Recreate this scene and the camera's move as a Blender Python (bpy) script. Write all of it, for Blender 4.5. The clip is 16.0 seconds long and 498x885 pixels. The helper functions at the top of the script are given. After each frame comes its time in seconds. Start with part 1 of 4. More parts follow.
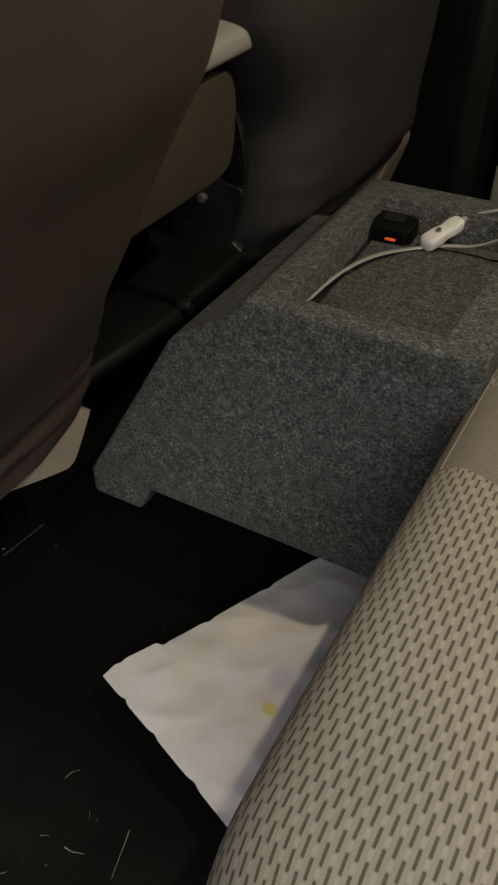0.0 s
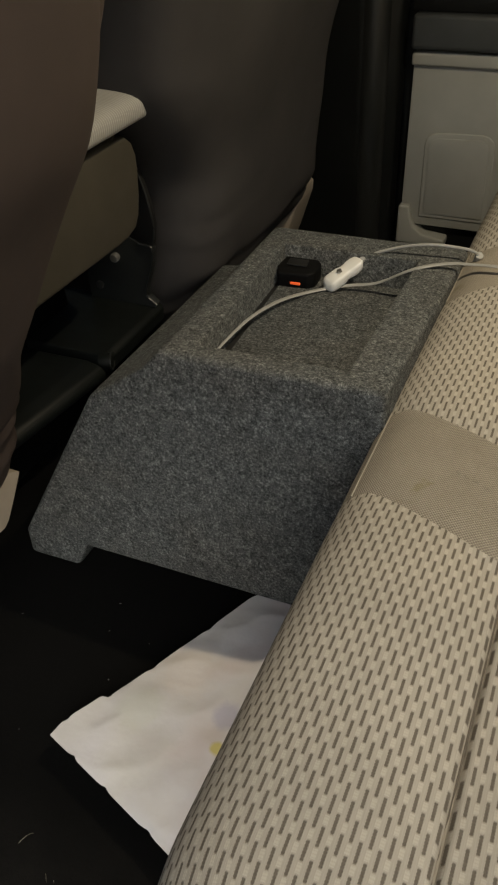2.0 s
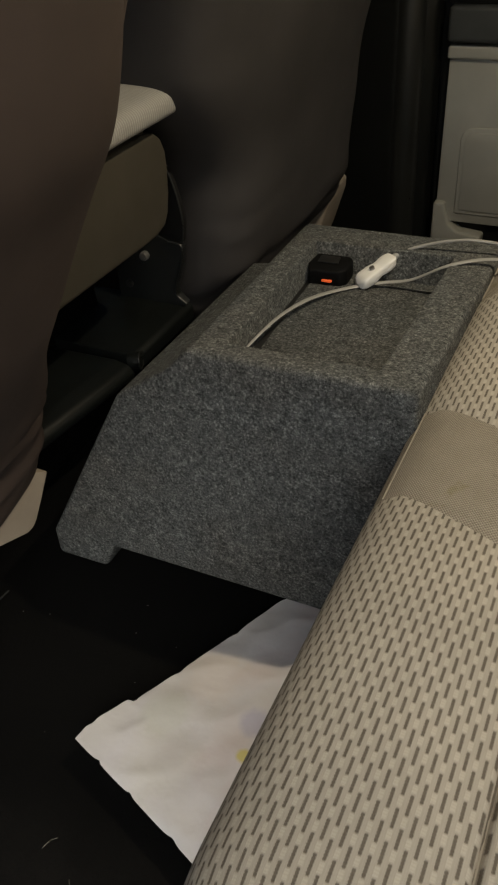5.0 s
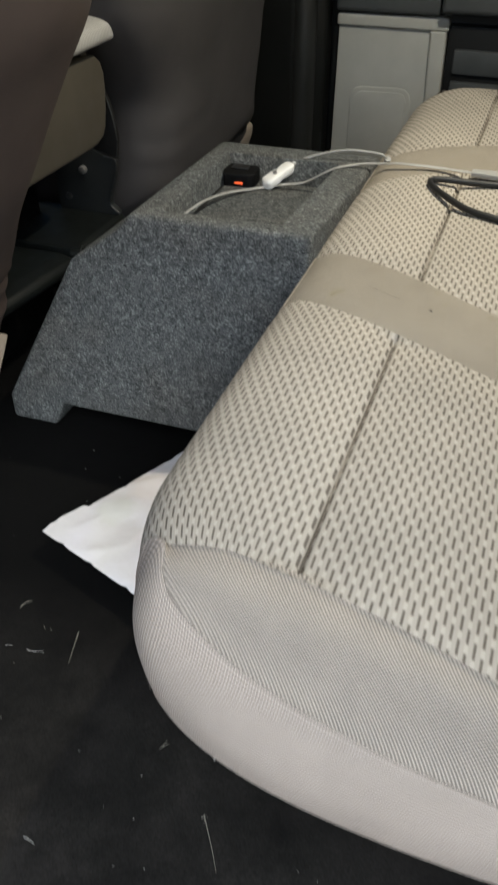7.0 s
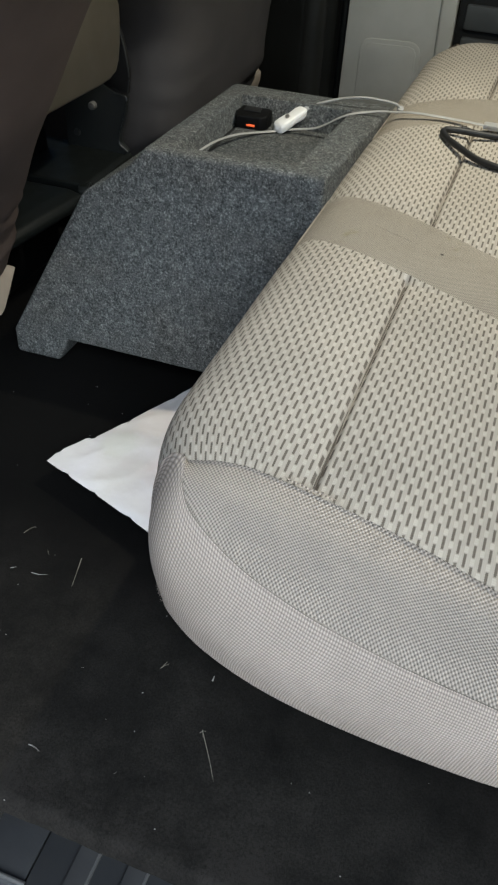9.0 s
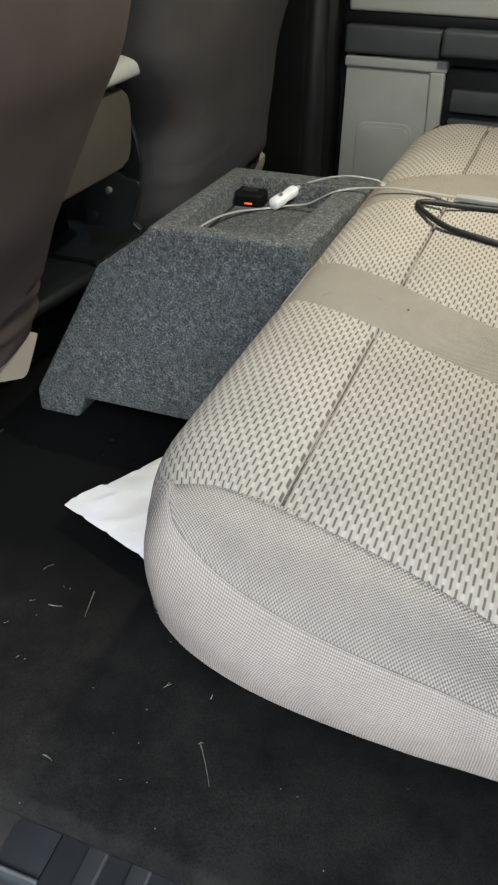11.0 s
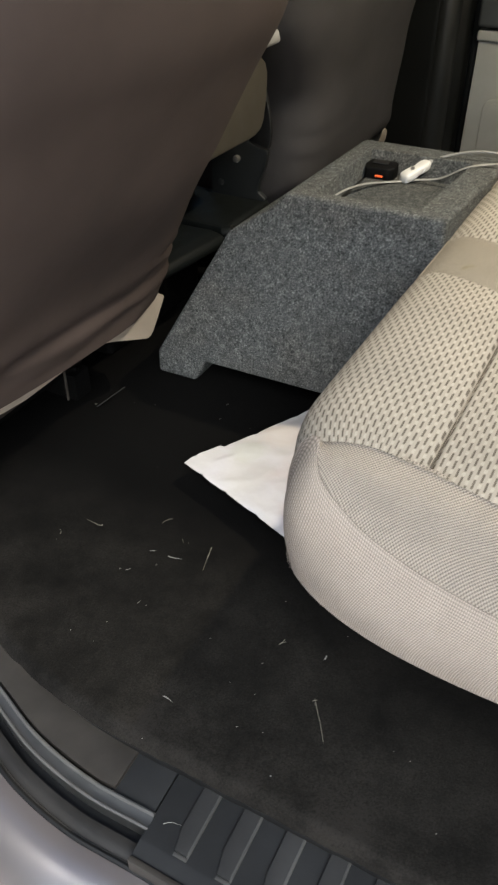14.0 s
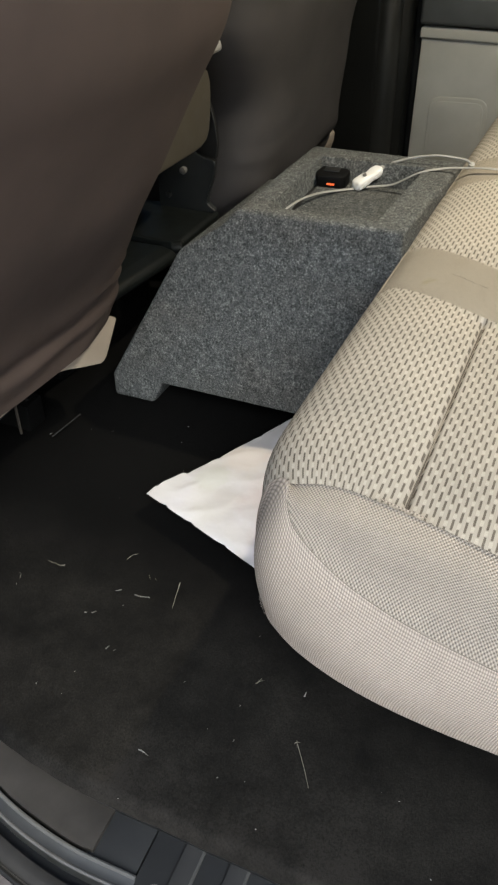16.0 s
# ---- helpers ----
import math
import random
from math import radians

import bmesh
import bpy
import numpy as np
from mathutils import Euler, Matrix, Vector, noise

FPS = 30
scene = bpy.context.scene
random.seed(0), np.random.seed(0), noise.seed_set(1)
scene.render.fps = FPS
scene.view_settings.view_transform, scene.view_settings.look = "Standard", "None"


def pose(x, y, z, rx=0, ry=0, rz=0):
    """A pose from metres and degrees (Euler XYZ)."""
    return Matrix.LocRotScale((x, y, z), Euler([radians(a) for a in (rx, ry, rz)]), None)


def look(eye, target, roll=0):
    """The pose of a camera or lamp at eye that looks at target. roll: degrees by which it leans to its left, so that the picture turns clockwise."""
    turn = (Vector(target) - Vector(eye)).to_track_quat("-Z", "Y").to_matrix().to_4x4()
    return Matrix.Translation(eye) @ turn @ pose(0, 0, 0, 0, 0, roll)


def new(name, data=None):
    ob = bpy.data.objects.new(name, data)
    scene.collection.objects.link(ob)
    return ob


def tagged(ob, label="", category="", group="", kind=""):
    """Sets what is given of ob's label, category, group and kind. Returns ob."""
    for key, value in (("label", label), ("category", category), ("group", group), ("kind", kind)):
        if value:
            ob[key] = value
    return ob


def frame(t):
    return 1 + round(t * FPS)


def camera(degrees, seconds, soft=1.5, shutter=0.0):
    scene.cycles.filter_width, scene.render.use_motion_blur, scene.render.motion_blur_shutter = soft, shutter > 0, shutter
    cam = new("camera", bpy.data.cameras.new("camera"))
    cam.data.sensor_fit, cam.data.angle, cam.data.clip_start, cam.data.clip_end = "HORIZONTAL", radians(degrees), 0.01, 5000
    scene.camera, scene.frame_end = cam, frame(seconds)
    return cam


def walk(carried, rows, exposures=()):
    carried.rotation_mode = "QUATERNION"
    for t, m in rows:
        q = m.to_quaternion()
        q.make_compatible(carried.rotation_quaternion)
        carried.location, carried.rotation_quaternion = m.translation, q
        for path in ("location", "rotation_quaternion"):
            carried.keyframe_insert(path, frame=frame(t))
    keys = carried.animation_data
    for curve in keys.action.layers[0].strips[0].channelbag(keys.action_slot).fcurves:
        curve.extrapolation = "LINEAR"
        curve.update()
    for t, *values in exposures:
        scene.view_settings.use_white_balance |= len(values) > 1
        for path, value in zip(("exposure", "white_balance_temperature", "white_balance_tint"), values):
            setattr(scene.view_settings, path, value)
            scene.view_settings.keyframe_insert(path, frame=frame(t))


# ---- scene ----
cam = camera(34.8, 16.0, soft=2.2, shutter=0.5)

PATH = [
    (0, (0.555, -0.555, 0.768), (-0.202, 0.738, -0.558), -0.8),
    (0.5, (0.568, -0.56, 0.763), (-0.153, 0.784, -0.53), -2.0),
    (1, (0.587, -0.562, 0.776), (-0.112, 0.812, -0.497), -2.6),
    (1.5, (0.586, -0.559, 0.78), (-0.094, 0.84, -0.477), -2.6),
    (2, (0.591, -0.563, 0.784), (-0.083, 0.853, -0.457), -3.0),
    (2.5, (0.587, -0.543, 0.781), (-0.078, 0.873, -0.465), -2.8),
    (3, (0.576, -0.526, 0.767), (-0.108, 0.87, -0.492), -3.1),
    (3.5, (0.564, -0.523, 0.745), (-0.146, 0.844, -0.531), -3.4),
    (6, (0.641, -0.642, 0.787), (-0.106, 0.783, -0.402), -5.1),
    (6.5, (0.673, -0.747, 0.777), (0.037, 0.727, -0.416), -2.9),
    (7, (0.685, -0.828, 0.759), (0.149, 0.643, -0.486), -0.1),
    (7.5, (0.7, -0.885, 0.755), (0.219, 0.569, -0.531), 1.7),
    (8, (0.691, -0.895, 0.756), (0.223, 0.538, -0.559), 2.3),
    (8.5, (0.681, -0.884, 0.753), (0.207, 0.541, -0.568), 2.9),
    (9, (0.672, -0.871, 0.747), (0.2, 0.56, -0.567), 3.4),
    (9.5, (0.674, -0.866, 0.755), (0.198, 0.585, -0.537), 3.3),
    (12, (0.782, -1.013, 0.792), (0.141, 0.501, -0.346), -1.1),
    (12.5, (0.777, -1.022, 0.783), (0.109, 0.468, -0.372), -0.6),
    (13, (0.771, -1.015, 0.79), (0.062, 0.447, -0.377), -0.5),
    (13.5, (0.73, -0.993, 0.785), (-0.003, 0.437, -0.406), -0.1),
    (14, (0.697, -0.997, 0.775), (-0.044, 0.405, -0.444), 0.4),
    (14.5, (0.667, -0.983, 0.751), (-0.062, 0.404, -0.491), 0.5),
    (15, (0.666, -0.959, 0.764), (-0.041, 0.429, -0.49), 0.4),
    (15.5, (0.673, -0.945, 0.773), (-0.003, 0.463, -0.477), -0.1),
    (16, (0.67, -0.946, 0.784), (0.017, 0.491, -0.444), -0.7),
]
EXPOSURES = [
    (0, -1.07, 6450, 5), (1, -0.68, 6400, 5), (2, -0.66, 6400, 5), (3.5, -0.90, 6400, 5), (6, -0.50, 6400, 6), (6.5, -0.24, 5980, 5), (7, 0.08, 5550, 5), (8, 0.09, 5420, 3), (9.5, -0.06, 5380, 3),
    (12, 0.40, 5420, 4), (13.5, 0.28, 5800, 6), (14.5, 0.20, 5950, 6), (16, 0.25, 5850, 5),
]
walk(cam, [(t, look(eye, target, roll)) for t, eye, target, roll in PATH], EXPOSURES)

# ---- world, lights ----
world = bpy.data.worlds.new("sky")
scene.world = world
world.use_nodes = True
wn = world.node_tree
sky = wn.nodes.new("ShaderNodeTexSky")
sky.sky_type, sky.sun_disc = "NISHITA", False
sky.sun_elevation, sky.sun_rotation = radians(41), radians(148)
sky.dust_density, sky.air_density = 2.5, 1.0
grey = wn.nodes.new("ShaderNodeHueSaturation")
grey.inputs["Saturation"].default_value = 0.95
wn.links.new(sky.outputs[0], grey.inputs["Color"])
wn.links.new(grey.outputs[0], wn.nodes["Background"].inputs[0])
wn.nodes["Background"].inputs[1].default_value = 0.172
sun = new("sun", bpy.data.lights.new("sun", "SUN"))
sun.data.energy, sun.data.angle, sun.data.color = 2.5, radians(34), (1.0, 0.95, 0.88)
sun.matrix_world = look((0, 0, 0), (-0.40, 0.63, -0.66))

dome = new("dome_lamp_light", bpy.data.lights.new("dome_lamp_light", "AREA"))
dome.data.shape, dome.data.size, dome.data.energy, dome.data.color = "DISK", 0.024, 9.6, (1.0, 0.82, 0.58)
dome.matrix_world = look((0.695, 0.26, 1.172), (0.695, 0.26, 0.0))


# ---- materials ----
class Mat:
    """A node material: colour, roughness and relief are built up by its methods."""

    def __init__(self, name, color, rough=0.6, metal=0.0, spec=0.5):
        self.m = bpy.data.materials.new(name)
        self.m.use_nodes = True
        self.t = self.m.node_tree
        self.b = self.t.nodes["Principled BSDF"]
        self.b.inputs["Base Color"].default_value = (*color, 1)
        self.b.inputs["Roughness"].default_value = rough
        self.b.inputs["Metallic"].default_value = metal
        self.b.inputs["Specular IOR Level"].default_value = spec
        self.color = color
        self.bump_out = None

    def node(self, kind, **inputs):
        n = self.t.nodes.new(kind)
        for key, value in inputs.items():
            n.inputs[key.replace("_", " ")].default_value = value
        return n

    def link(self, a, b):
        self.t.links.new(a, b)

    def coords(self, kind="Object"):
        return self.node("ShaderNodeTexCoord").outputs[kind]

    def noise(self, scale, detail=4.0, rough=0.6, at=None):
        n = self.node("ShaderNodeTexNoise", Scale=scale, Detail=detail, Roughness=rough)
        self.link(at or self.coords(), n.inputs["Vector"])
        return n.outputs["Fac"]

    def math(self, op, a, b=0.0, c=0.0):
        n = self.node("ShaderNodeMath")
        n.operation = op
        for i, v in enumerate((a, b, c)):
            if isinstance(v, (int, float)):
                n.inputs[i].default_value = v
            else:
                self.link(v, n.inputs[i])
        return n.outputs[0]

    def ramp(self, fac, stops):
        n = self.node("ShaderNodeValToRGB")
        while len(n.color_ramp.elements) < len(stops):
            n.color_ramp.elements.new(0.5)
        for e, (p, c) in zip(n.color_ramp.elements, stops):
            e.position, e.color = p, (*c, 1) if len(c) == 3 else c
        self.link(fac, n.inputs[0])
        return n.outputs[0]

    def mix(self, fac, a, b, mode="MIX"):
        n = self.node("ShaderNodeMix")
        n.data_type, n.blend_type = "RGBA", mode
        for socket, v in ((n.inputs[0], fac), (n.inputs[6], a), (n.inputs[7], b)):
            if isinstance(v, (int, float)):
                socket.default_value = v
            elif isinstance(v, tuple):
                socket.default_value = (*v, 1)
            else:
                self.link(v, socket)
        return n.outputs[2]

    def paint(self, out):
        self.link(out, self.b.inputs["Base Color"])
        return self

    def gloss(self, out):
        self.link(out, self.b.inputs["Roughness"])
        return self

    def relief(self, height, strength=0.3, distance=0.002):
        n = self.node("ShaderNodeBump", Strength=strength, Distance=distance)
        self.link(height, n.inputs["Height"])
        if self.bump_out:
            self.link(self.bump_out, n.inputs["Normal"])
        self.bump_out = n.outputs[0]
        self.link(self.bump_out, self.b.inputs["Normal"])
        return self


def plastic(name, color, rough=0.45, grain=900, strength=0.15, spread=0.25, spec=0.5):
    m = Mat(name, color, rough, spec=spec)
    blot = m.noise(9, 5)
    dark = tuple(c * (1 - spread) for c in color)
    light = tuple(min(1, c * (1 + spread)) for c in color)
    m.paint(m.ramp(blot, ((0.3, dark), (0.7, light))))
    m.gloss(m.math("MULTIPLY_ADD", m.noise(30, 3), 0.25, rough - 0.12))
    return m.relief(m.noise(grain, 2), strength, 0.0006)


def carpet(name="grey_felt_carpet", tone=1.0):
    m = Mat(name, (0.09, 0.095, 0.1), 0.95, spec=0.15)
    at = m.coords()
    warp = m.node("ShaderNodeMapping")
    warp.inputs["Scale"].default_value = (1, 1, 1)
    m.link(at, warp.inputs[0])
    speck = m.noise(330, 3, 0.75, warp.outputs[0])
    clump = m.noise(90, 3, 0.6, warp.outputs[0])
    fine = m.noise(900, 3, 0.7, warp.outputs[0])
    both = m.math("ADD", m.math("MULTIPLY", speck, 0.55), m.math("ADD", m.math("MULTIPLY", fine, 0.27), m.math("MULTIPLY", clump, 0.18)))
    base = m.ramp(both, ((0.38, (0.022, 0.023, 0.0235)), (0.47, (0.078, 0.080, 0.080)), (0.54, (0.134, 0.137, 0.135)), (0.66, (0.37, 0.375, 0.366))))
    stain = m.ramp(m.noise(7, 3), ((0.42, (0.965, 0.99, 0.99)), (0.62, (1.0, 0.985, 0.95))))
    base = m.mix(1.0, base, (tone, tone, tone), "MULTIPLY")
    m.paint(m.mix(1.0, base, stain, "MULTIPLY"))
    return m.relief(both, 0.9, 0.004)


def fabric_weave(name, light, dark, pitch=0.0014, rough=0.85, strength=0.5):
    """A plain woven cloth: small alternating threads, laid out in metres by the UV map."""
    m = Mat(name, light, rough, spec=0.2)
    uv = m.node("ShaderNodeSeparateXYZ")
    m.link(m.coords("UV"), uv.inputs[0])
    k = math.pi / pitch
    a = m.math("SINE", m.math("MULTIPLY", uv.outputs[0], k))
    b = m.math("SINE", m.math("MULTIPLY", uv.outputs[1], k))
    w = m.math("MULTIPLY_ADD", m.math("MULTIPLY", a, b), 0.5, 0.5)
    base = m.mix(m.math("POWER", w, 0.8), dark, light)
    worn = m.ramp(m.noise(11, 5), ((0.3, (0.86, 0.86, 0.86)), (0.7, (1.06, 1.05, 1.03))))
    m.paint(m.mix(1.0, base, worn, "MULTIPLY"))
    m.relief(m.noise(14, 3), 0.25, 0.004)
    return m.relief(w, strength, 0.0012)


def fabric_dash():
    """The bench's insert: pale cloth with staggered dark dashes that run along the bench."""
    light, dark = (0.405, 0.374, 0.322), (0.142, 0.124, 0.101)
    m = Mat("dashed_seat_cloth", light, 0.85, spec=0.2)
    uv = m.node("ShaderNodeSeparateXYZ")
    m.link(m.coords("UV"), uv.inputs[0])
    wob = m.math("MULTIPLY_ADD", m.noise(60, 2), 0.003, -0.0015)
    col = m.math("DIVIDE", uv.outputs[1], DASH_COLUMN)
    row = m.math("DIVIDE", m.math("ADD", uv.outputs[0], wob), DASH_ROW)
    n = m.math("FLOOR", col)
    odd = m.math("MULTIPLY", m.math("MODULO", m.math("ABSOLUTE", n), 2.0), 0.5)
    fx = m.math("ABSOLUTE", m.math("SUBTRACT", m.math("FRACT", col), 0.5))
    fy = m.math("ABSOLUTE", m.math("SUBTRACT", m.math("FRACT", m.math("ADD", row, odd)), 0.5))
    saw = m.math("ABSOLUTE", m.math("SINE", m.math("MULTIPLY", uv.outputs[0], math.pi / 0.0019)))
    half = m.math("MULTIPLY_ADD", saw, 0.055, 0.172)
    inside = m.math("MULTIPLY", m.math("SMOOTH_MIN", m.math("MULTIPLY", m.math("SUBTRACT", half, fx), 16.0), 1.0, 0.2),
                    m.math("SMOOTH_MIN", m.math("MULTIPLY", m.math("SUBTRACT", 0.33, fy), 18.0), 1.0, 0.2))
    on = m.node("ShaderNodeClamp")
    pos = m.math("MULTIPLY", m.math("GREATER_THAN", half, fx), m.math("GREATER_THAN", 0.33, fy))
    m.link(m.math("MULTIPLY", inside, pos), on.inputs[0])
    thread = m.math("MULTIPLY_ADD", m.math("SINE", m.math("MULTIPLY", uv.outputs[1], 2 * math.pi / 0.00130)), 0.5, 0.5)
    slub = m.noise(500, 2, 0.6)
    pale = m.mix(m.math("MULTIPLY", thread, slub), tuple(c * 0.94 for c in light), tuple(c * 1.05 for c in light))
    gap = m.math("MULTIPLY", m.math("GREATER_THAN", 0.26, fx), m.math("SUBTRACT", 1.0, m.math("GREATER_THAN", 0.36, fy)))
    pale = m.mix(m.math("MULTIPLY", gap, m.math("MULTIPLY_ADD", saw, 0.35, 0.25)), pale, tuple(min(1, c * 1.34) for c in light))
    deep = m.mix(slub, tuple(c * 0.7 for c in dark), tuple(c * 1.3 for c in dark))
    base = m.mix(on.outputs[0], pale, deep)
    worn = m.ramp(m.noise(9, 5), ((0.3, (0.88, 0.88, 0.87)), (0.7, (1.05, 1.04, 1.02))))
    m.paint(m.mix(1.0, base, worn, "MULTIPLY"))
    m.relief(m.noise(12, 3), 0.25, 0.004)
    return m.relief(m.math("SUBTRACT", m.math("MULTIPLY", thread, 0.12), on.outputs[0]), 0.5, 0.0012)


def fabric_rib(name, light, dark, across=0.0021, along=0.0028):
    """A cloth of bead-like threads that stand in columns."""
    m = Mat(name, light, 0.85, spec=0.2)
    uv = m.node("ShaderNodeSeparateXYZ")
    m.link(m.coords("UV"), uv.inputs[0])
    a = m.math("ABSOLUTE", m.math("SINE", m.math("MULTIPLY", uv.outputs[0], math.pi / across)))
    b = m.math("ABSOLUTE", m.math("SINE", m.math("MULTIPLY", uv.outputs[1], math.pi / along)))
    w = m.math("MULTIPLY", m.math("MULTIPLY_ADD", a, 0.65, 0.35), m.math("MULTIPLY_ADD", b, 0.6, 0.4))
    worn = m.ramp(m.noise(11, 5), ((0.3, (0.88, 0.87, 0.86)), (0.7, (1.05, 1.04, 1.04))))
    m.paint(m.mix(1.0, m.mix(w, dark, light), worn, "MULTIPLY"))
    m.relief(m.noise(14, 3), 0.25, 0.004)
    return m.relief(w, 0.7, 0.0012)


def fabric_band(name, light, dark, pitch=0.0013):
    """A tight cloth of small staggered beads, with a few stains."""
    m = Mat(name, light, 0.8, spec=0.25)
    uv = m.node("ShaderNodeSeparateXYZ")
    m.link(m.coords("UV"), uv.inputs[0])
    k = math.pi / pitch
    a = m.math("SINE", m.math("MULTIPLY", m.math("ADD", uv.outputs[0], m.math("MULTIPLY", uv.outputs[1], 0.35)), k))
    b = m.math("SINE", m.math("MULTIPLY", uv.outputs[1], k))
    h = m.math("MULTIPLY_ADD", m.math("MULTIPLY", a, b), 0.5, 0.5)
    worn = m.ramp(m.noise(13, 5), ((0.3, (0.88, 0.87, 0.85)), (0.7, (1.05, 1.04, 1.02))))
    spot = m.ramp(m.noise(38, 3), ((0.66, (1, 1, 1)), (0.75, (0.86, 0.86, 0.74))))
    m.paint(m.mix(1.0, m.mix(1.0, m.mix(h, dark, light), worn, "MULTIPLY"), spot, "MULTIPLY"))
    m.relief(m.noise(14, 3), 0.2, 0.004)
    return m.relief(h, 0.6, 0.0010)


def lid_cloth():
    """Pale grey-beige cloth with fine raised ribs across the armrest lid."""
    m = Mat("ribbed_lid_cloth", (0.46, 0.45, 0.42), 0.8, spec=0.2)
    at = m.node("ShaderNodeSeparateXYZ")
    m.link(m.coords(), at.inputs[0])
    rib = m.math("MULTIPLY_ADD", m.math("SINE", m.math("MULTIPLY", at.outputs[1], 2 * math.pi / 0.0042)), 0.5, 0.5)
    worn = m.ramp(m.noise(12, 4), ((0.3, (0.92, 0.91, 0.90)), (0.7, (1.04, 1.03, 1.02))))
    m.paint(m.mix(1.0, m.mix(rib, (0.36, 0.355, 0.34), (0.50, 0.498, 0.48)), worn, "MULTIPLY"))
    return m.relief(rib, 0.6, 0.0012)


def cover_cloth(name, color):
    m = Mat(name, color, 0.7, spec=0.3)
    blot = m.noise(5, 5)
    m.paint(m.ramp(blot, ((0.3, tuple(c * 0.8 for c in color)), (0.7, tuple(c * 1.2 for c in color)))))
    m.relief(m.noise(7, 3, 0.5), 0.35, 0.012)
    return m.relief(m.noise(1500, 2), 0.25, 0.0006)


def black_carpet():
    """Worn black velour, dusty brown; its brightening toward the sill paints door light too."""
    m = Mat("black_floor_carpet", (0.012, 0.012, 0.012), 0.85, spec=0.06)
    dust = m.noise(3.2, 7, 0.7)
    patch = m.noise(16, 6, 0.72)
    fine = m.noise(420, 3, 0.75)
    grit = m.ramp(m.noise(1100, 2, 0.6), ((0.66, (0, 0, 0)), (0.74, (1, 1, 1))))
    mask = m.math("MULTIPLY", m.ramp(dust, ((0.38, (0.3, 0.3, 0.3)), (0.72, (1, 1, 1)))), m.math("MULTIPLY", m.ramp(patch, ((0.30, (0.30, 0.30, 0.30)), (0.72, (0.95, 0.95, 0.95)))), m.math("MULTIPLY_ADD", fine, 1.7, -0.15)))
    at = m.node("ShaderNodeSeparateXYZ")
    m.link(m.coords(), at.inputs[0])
    # Colour rises toward the sill: real dust and door light together.
    sill_side = m.node("ShaderNodeMapRange", From_Min=-0.27, From_Max=-0.61, To_Min=0.14, To_Max=3.2)
    m.link(at.outputs[1], sill_side.inputs["Value"])
    mask = m.math("MULTIPLY", mask, sill_side.outputs[0])
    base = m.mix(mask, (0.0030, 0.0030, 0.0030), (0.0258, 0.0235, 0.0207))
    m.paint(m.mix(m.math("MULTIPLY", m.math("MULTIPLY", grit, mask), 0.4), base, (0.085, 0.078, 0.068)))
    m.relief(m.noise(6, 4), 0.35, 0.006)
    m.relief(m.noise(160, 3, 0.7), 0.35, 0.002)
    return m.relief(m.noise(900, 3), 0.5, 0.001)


def metal_paint():
    m = Mat("brown_silver_car_paint", (0.40, 0.365, 0.36), 0.28, metal=0.75)
    m.b.inputs["Coat Weight"].default_value = 0.35
    m.b.inputs["Coat Roughness"].default_value = 0.08
    m.gloss(m.math("MULTIPLY_ADD", m.noise(9, 2), 0.12, 0.24))
    return m


def concrete():
    m = Mat("grey_concrete", (0.3, 0.28, 0.26), 0.9)
    m.paint(m.ramp(m.noise(4, 7), ((0.3, (0.33, 0.27, 0.225)), (0.7, (0.50, 0.42, 0.355)))))
    return m.relief(m.noise(90, 5), 0.4, 0.004)


DASH_COLUMN, DASH_ROW = 0.0052, 0.0191
CARPET = carpet().m
# The same felt darkened, so the tray's shade is put into the colour.
SHADED_FELT = carpet("shaded_felt", 0.84).m
DASHED = fabric_dash().m
WEAVE = fabric_weave("plain_seat_cloth", (0.530, 0.470, 0.400), (0.128, 0.112, 0.092), 0.00155, strength=0.8).m
BAND = fabric_band("plain_band_cloth", (0.415, 0.378, 0.314), (0.160, 0.143, 0.117), 0.0014).m
THREAD = plastic("dark_seam_thread", (0.13, 0.115, 0.095), 0.9, 900, 0.4, 0.2, 0.1).m
SEAM_THREAD = plastic("brown_grey_seam_thread", (0.20, 0.178, 0.146), 0.9, 900, 0.4, 0.3, 0.1).m
PALE_THREAD = plastic("pale_seam_thread", (0.318, 0.288, 0.235), 0.9, 900, 0.4, 0.2, 0.1).m
SIDE = fabric_rib("ribbed_side_cloth", (0.565, 0.495, 0.422), (0.140, 0.121, 0.102), 0.0022, 0.0029).m
COVER = cover_cloth("brown_seat_cover", (0.067, 0.050, 0.0425)).m
COVER_FAR = cover_cloth("charcoal_seat_cover", (0.057, 0.053, 0.052)).m
LIDCLOTH = lid_cloth().m
OLIVE = plastic("olive_beige_panel", (0.069, 0.061, 0.046), 0.6, 700, 0.2, 0.12, 0.3).m
BEIGE_CLOTH = plastic("beige_seat_shell", (0.42, 0.36, 0.29), 0.8, 500, 0.3, 0.12, 0.2).m
GREYBEIGE = plastic("grey_door_plastic", (0.405, 0.409, 0.378), 0.55, 700, 0.2, 0.08).m
BLACK = plastic("black_plastic", (0.009, 0.0095, 0.0095), 0.45, 800, 0.2, 0.3, 0.25).m
DARKGREY = plastic("dark_grey_plastic", (0.055, 0.06, 0.062), 0.45, 800, 0.2, 0.2).m
SILLMAT = plastic("charcoal_sill_plastic", (0.0235, 0.0243, 0.0252), 0.55, 600, 0.25, 0.25, 0.3).m
# Lighter grey puts the rib edges' highlight into the colour.
RIBEDGE = plastic("highlight_grey_plastic", (0.078, 0.077, 0.073), 0.6, 600, 0.2, 0.3, 0.3).m
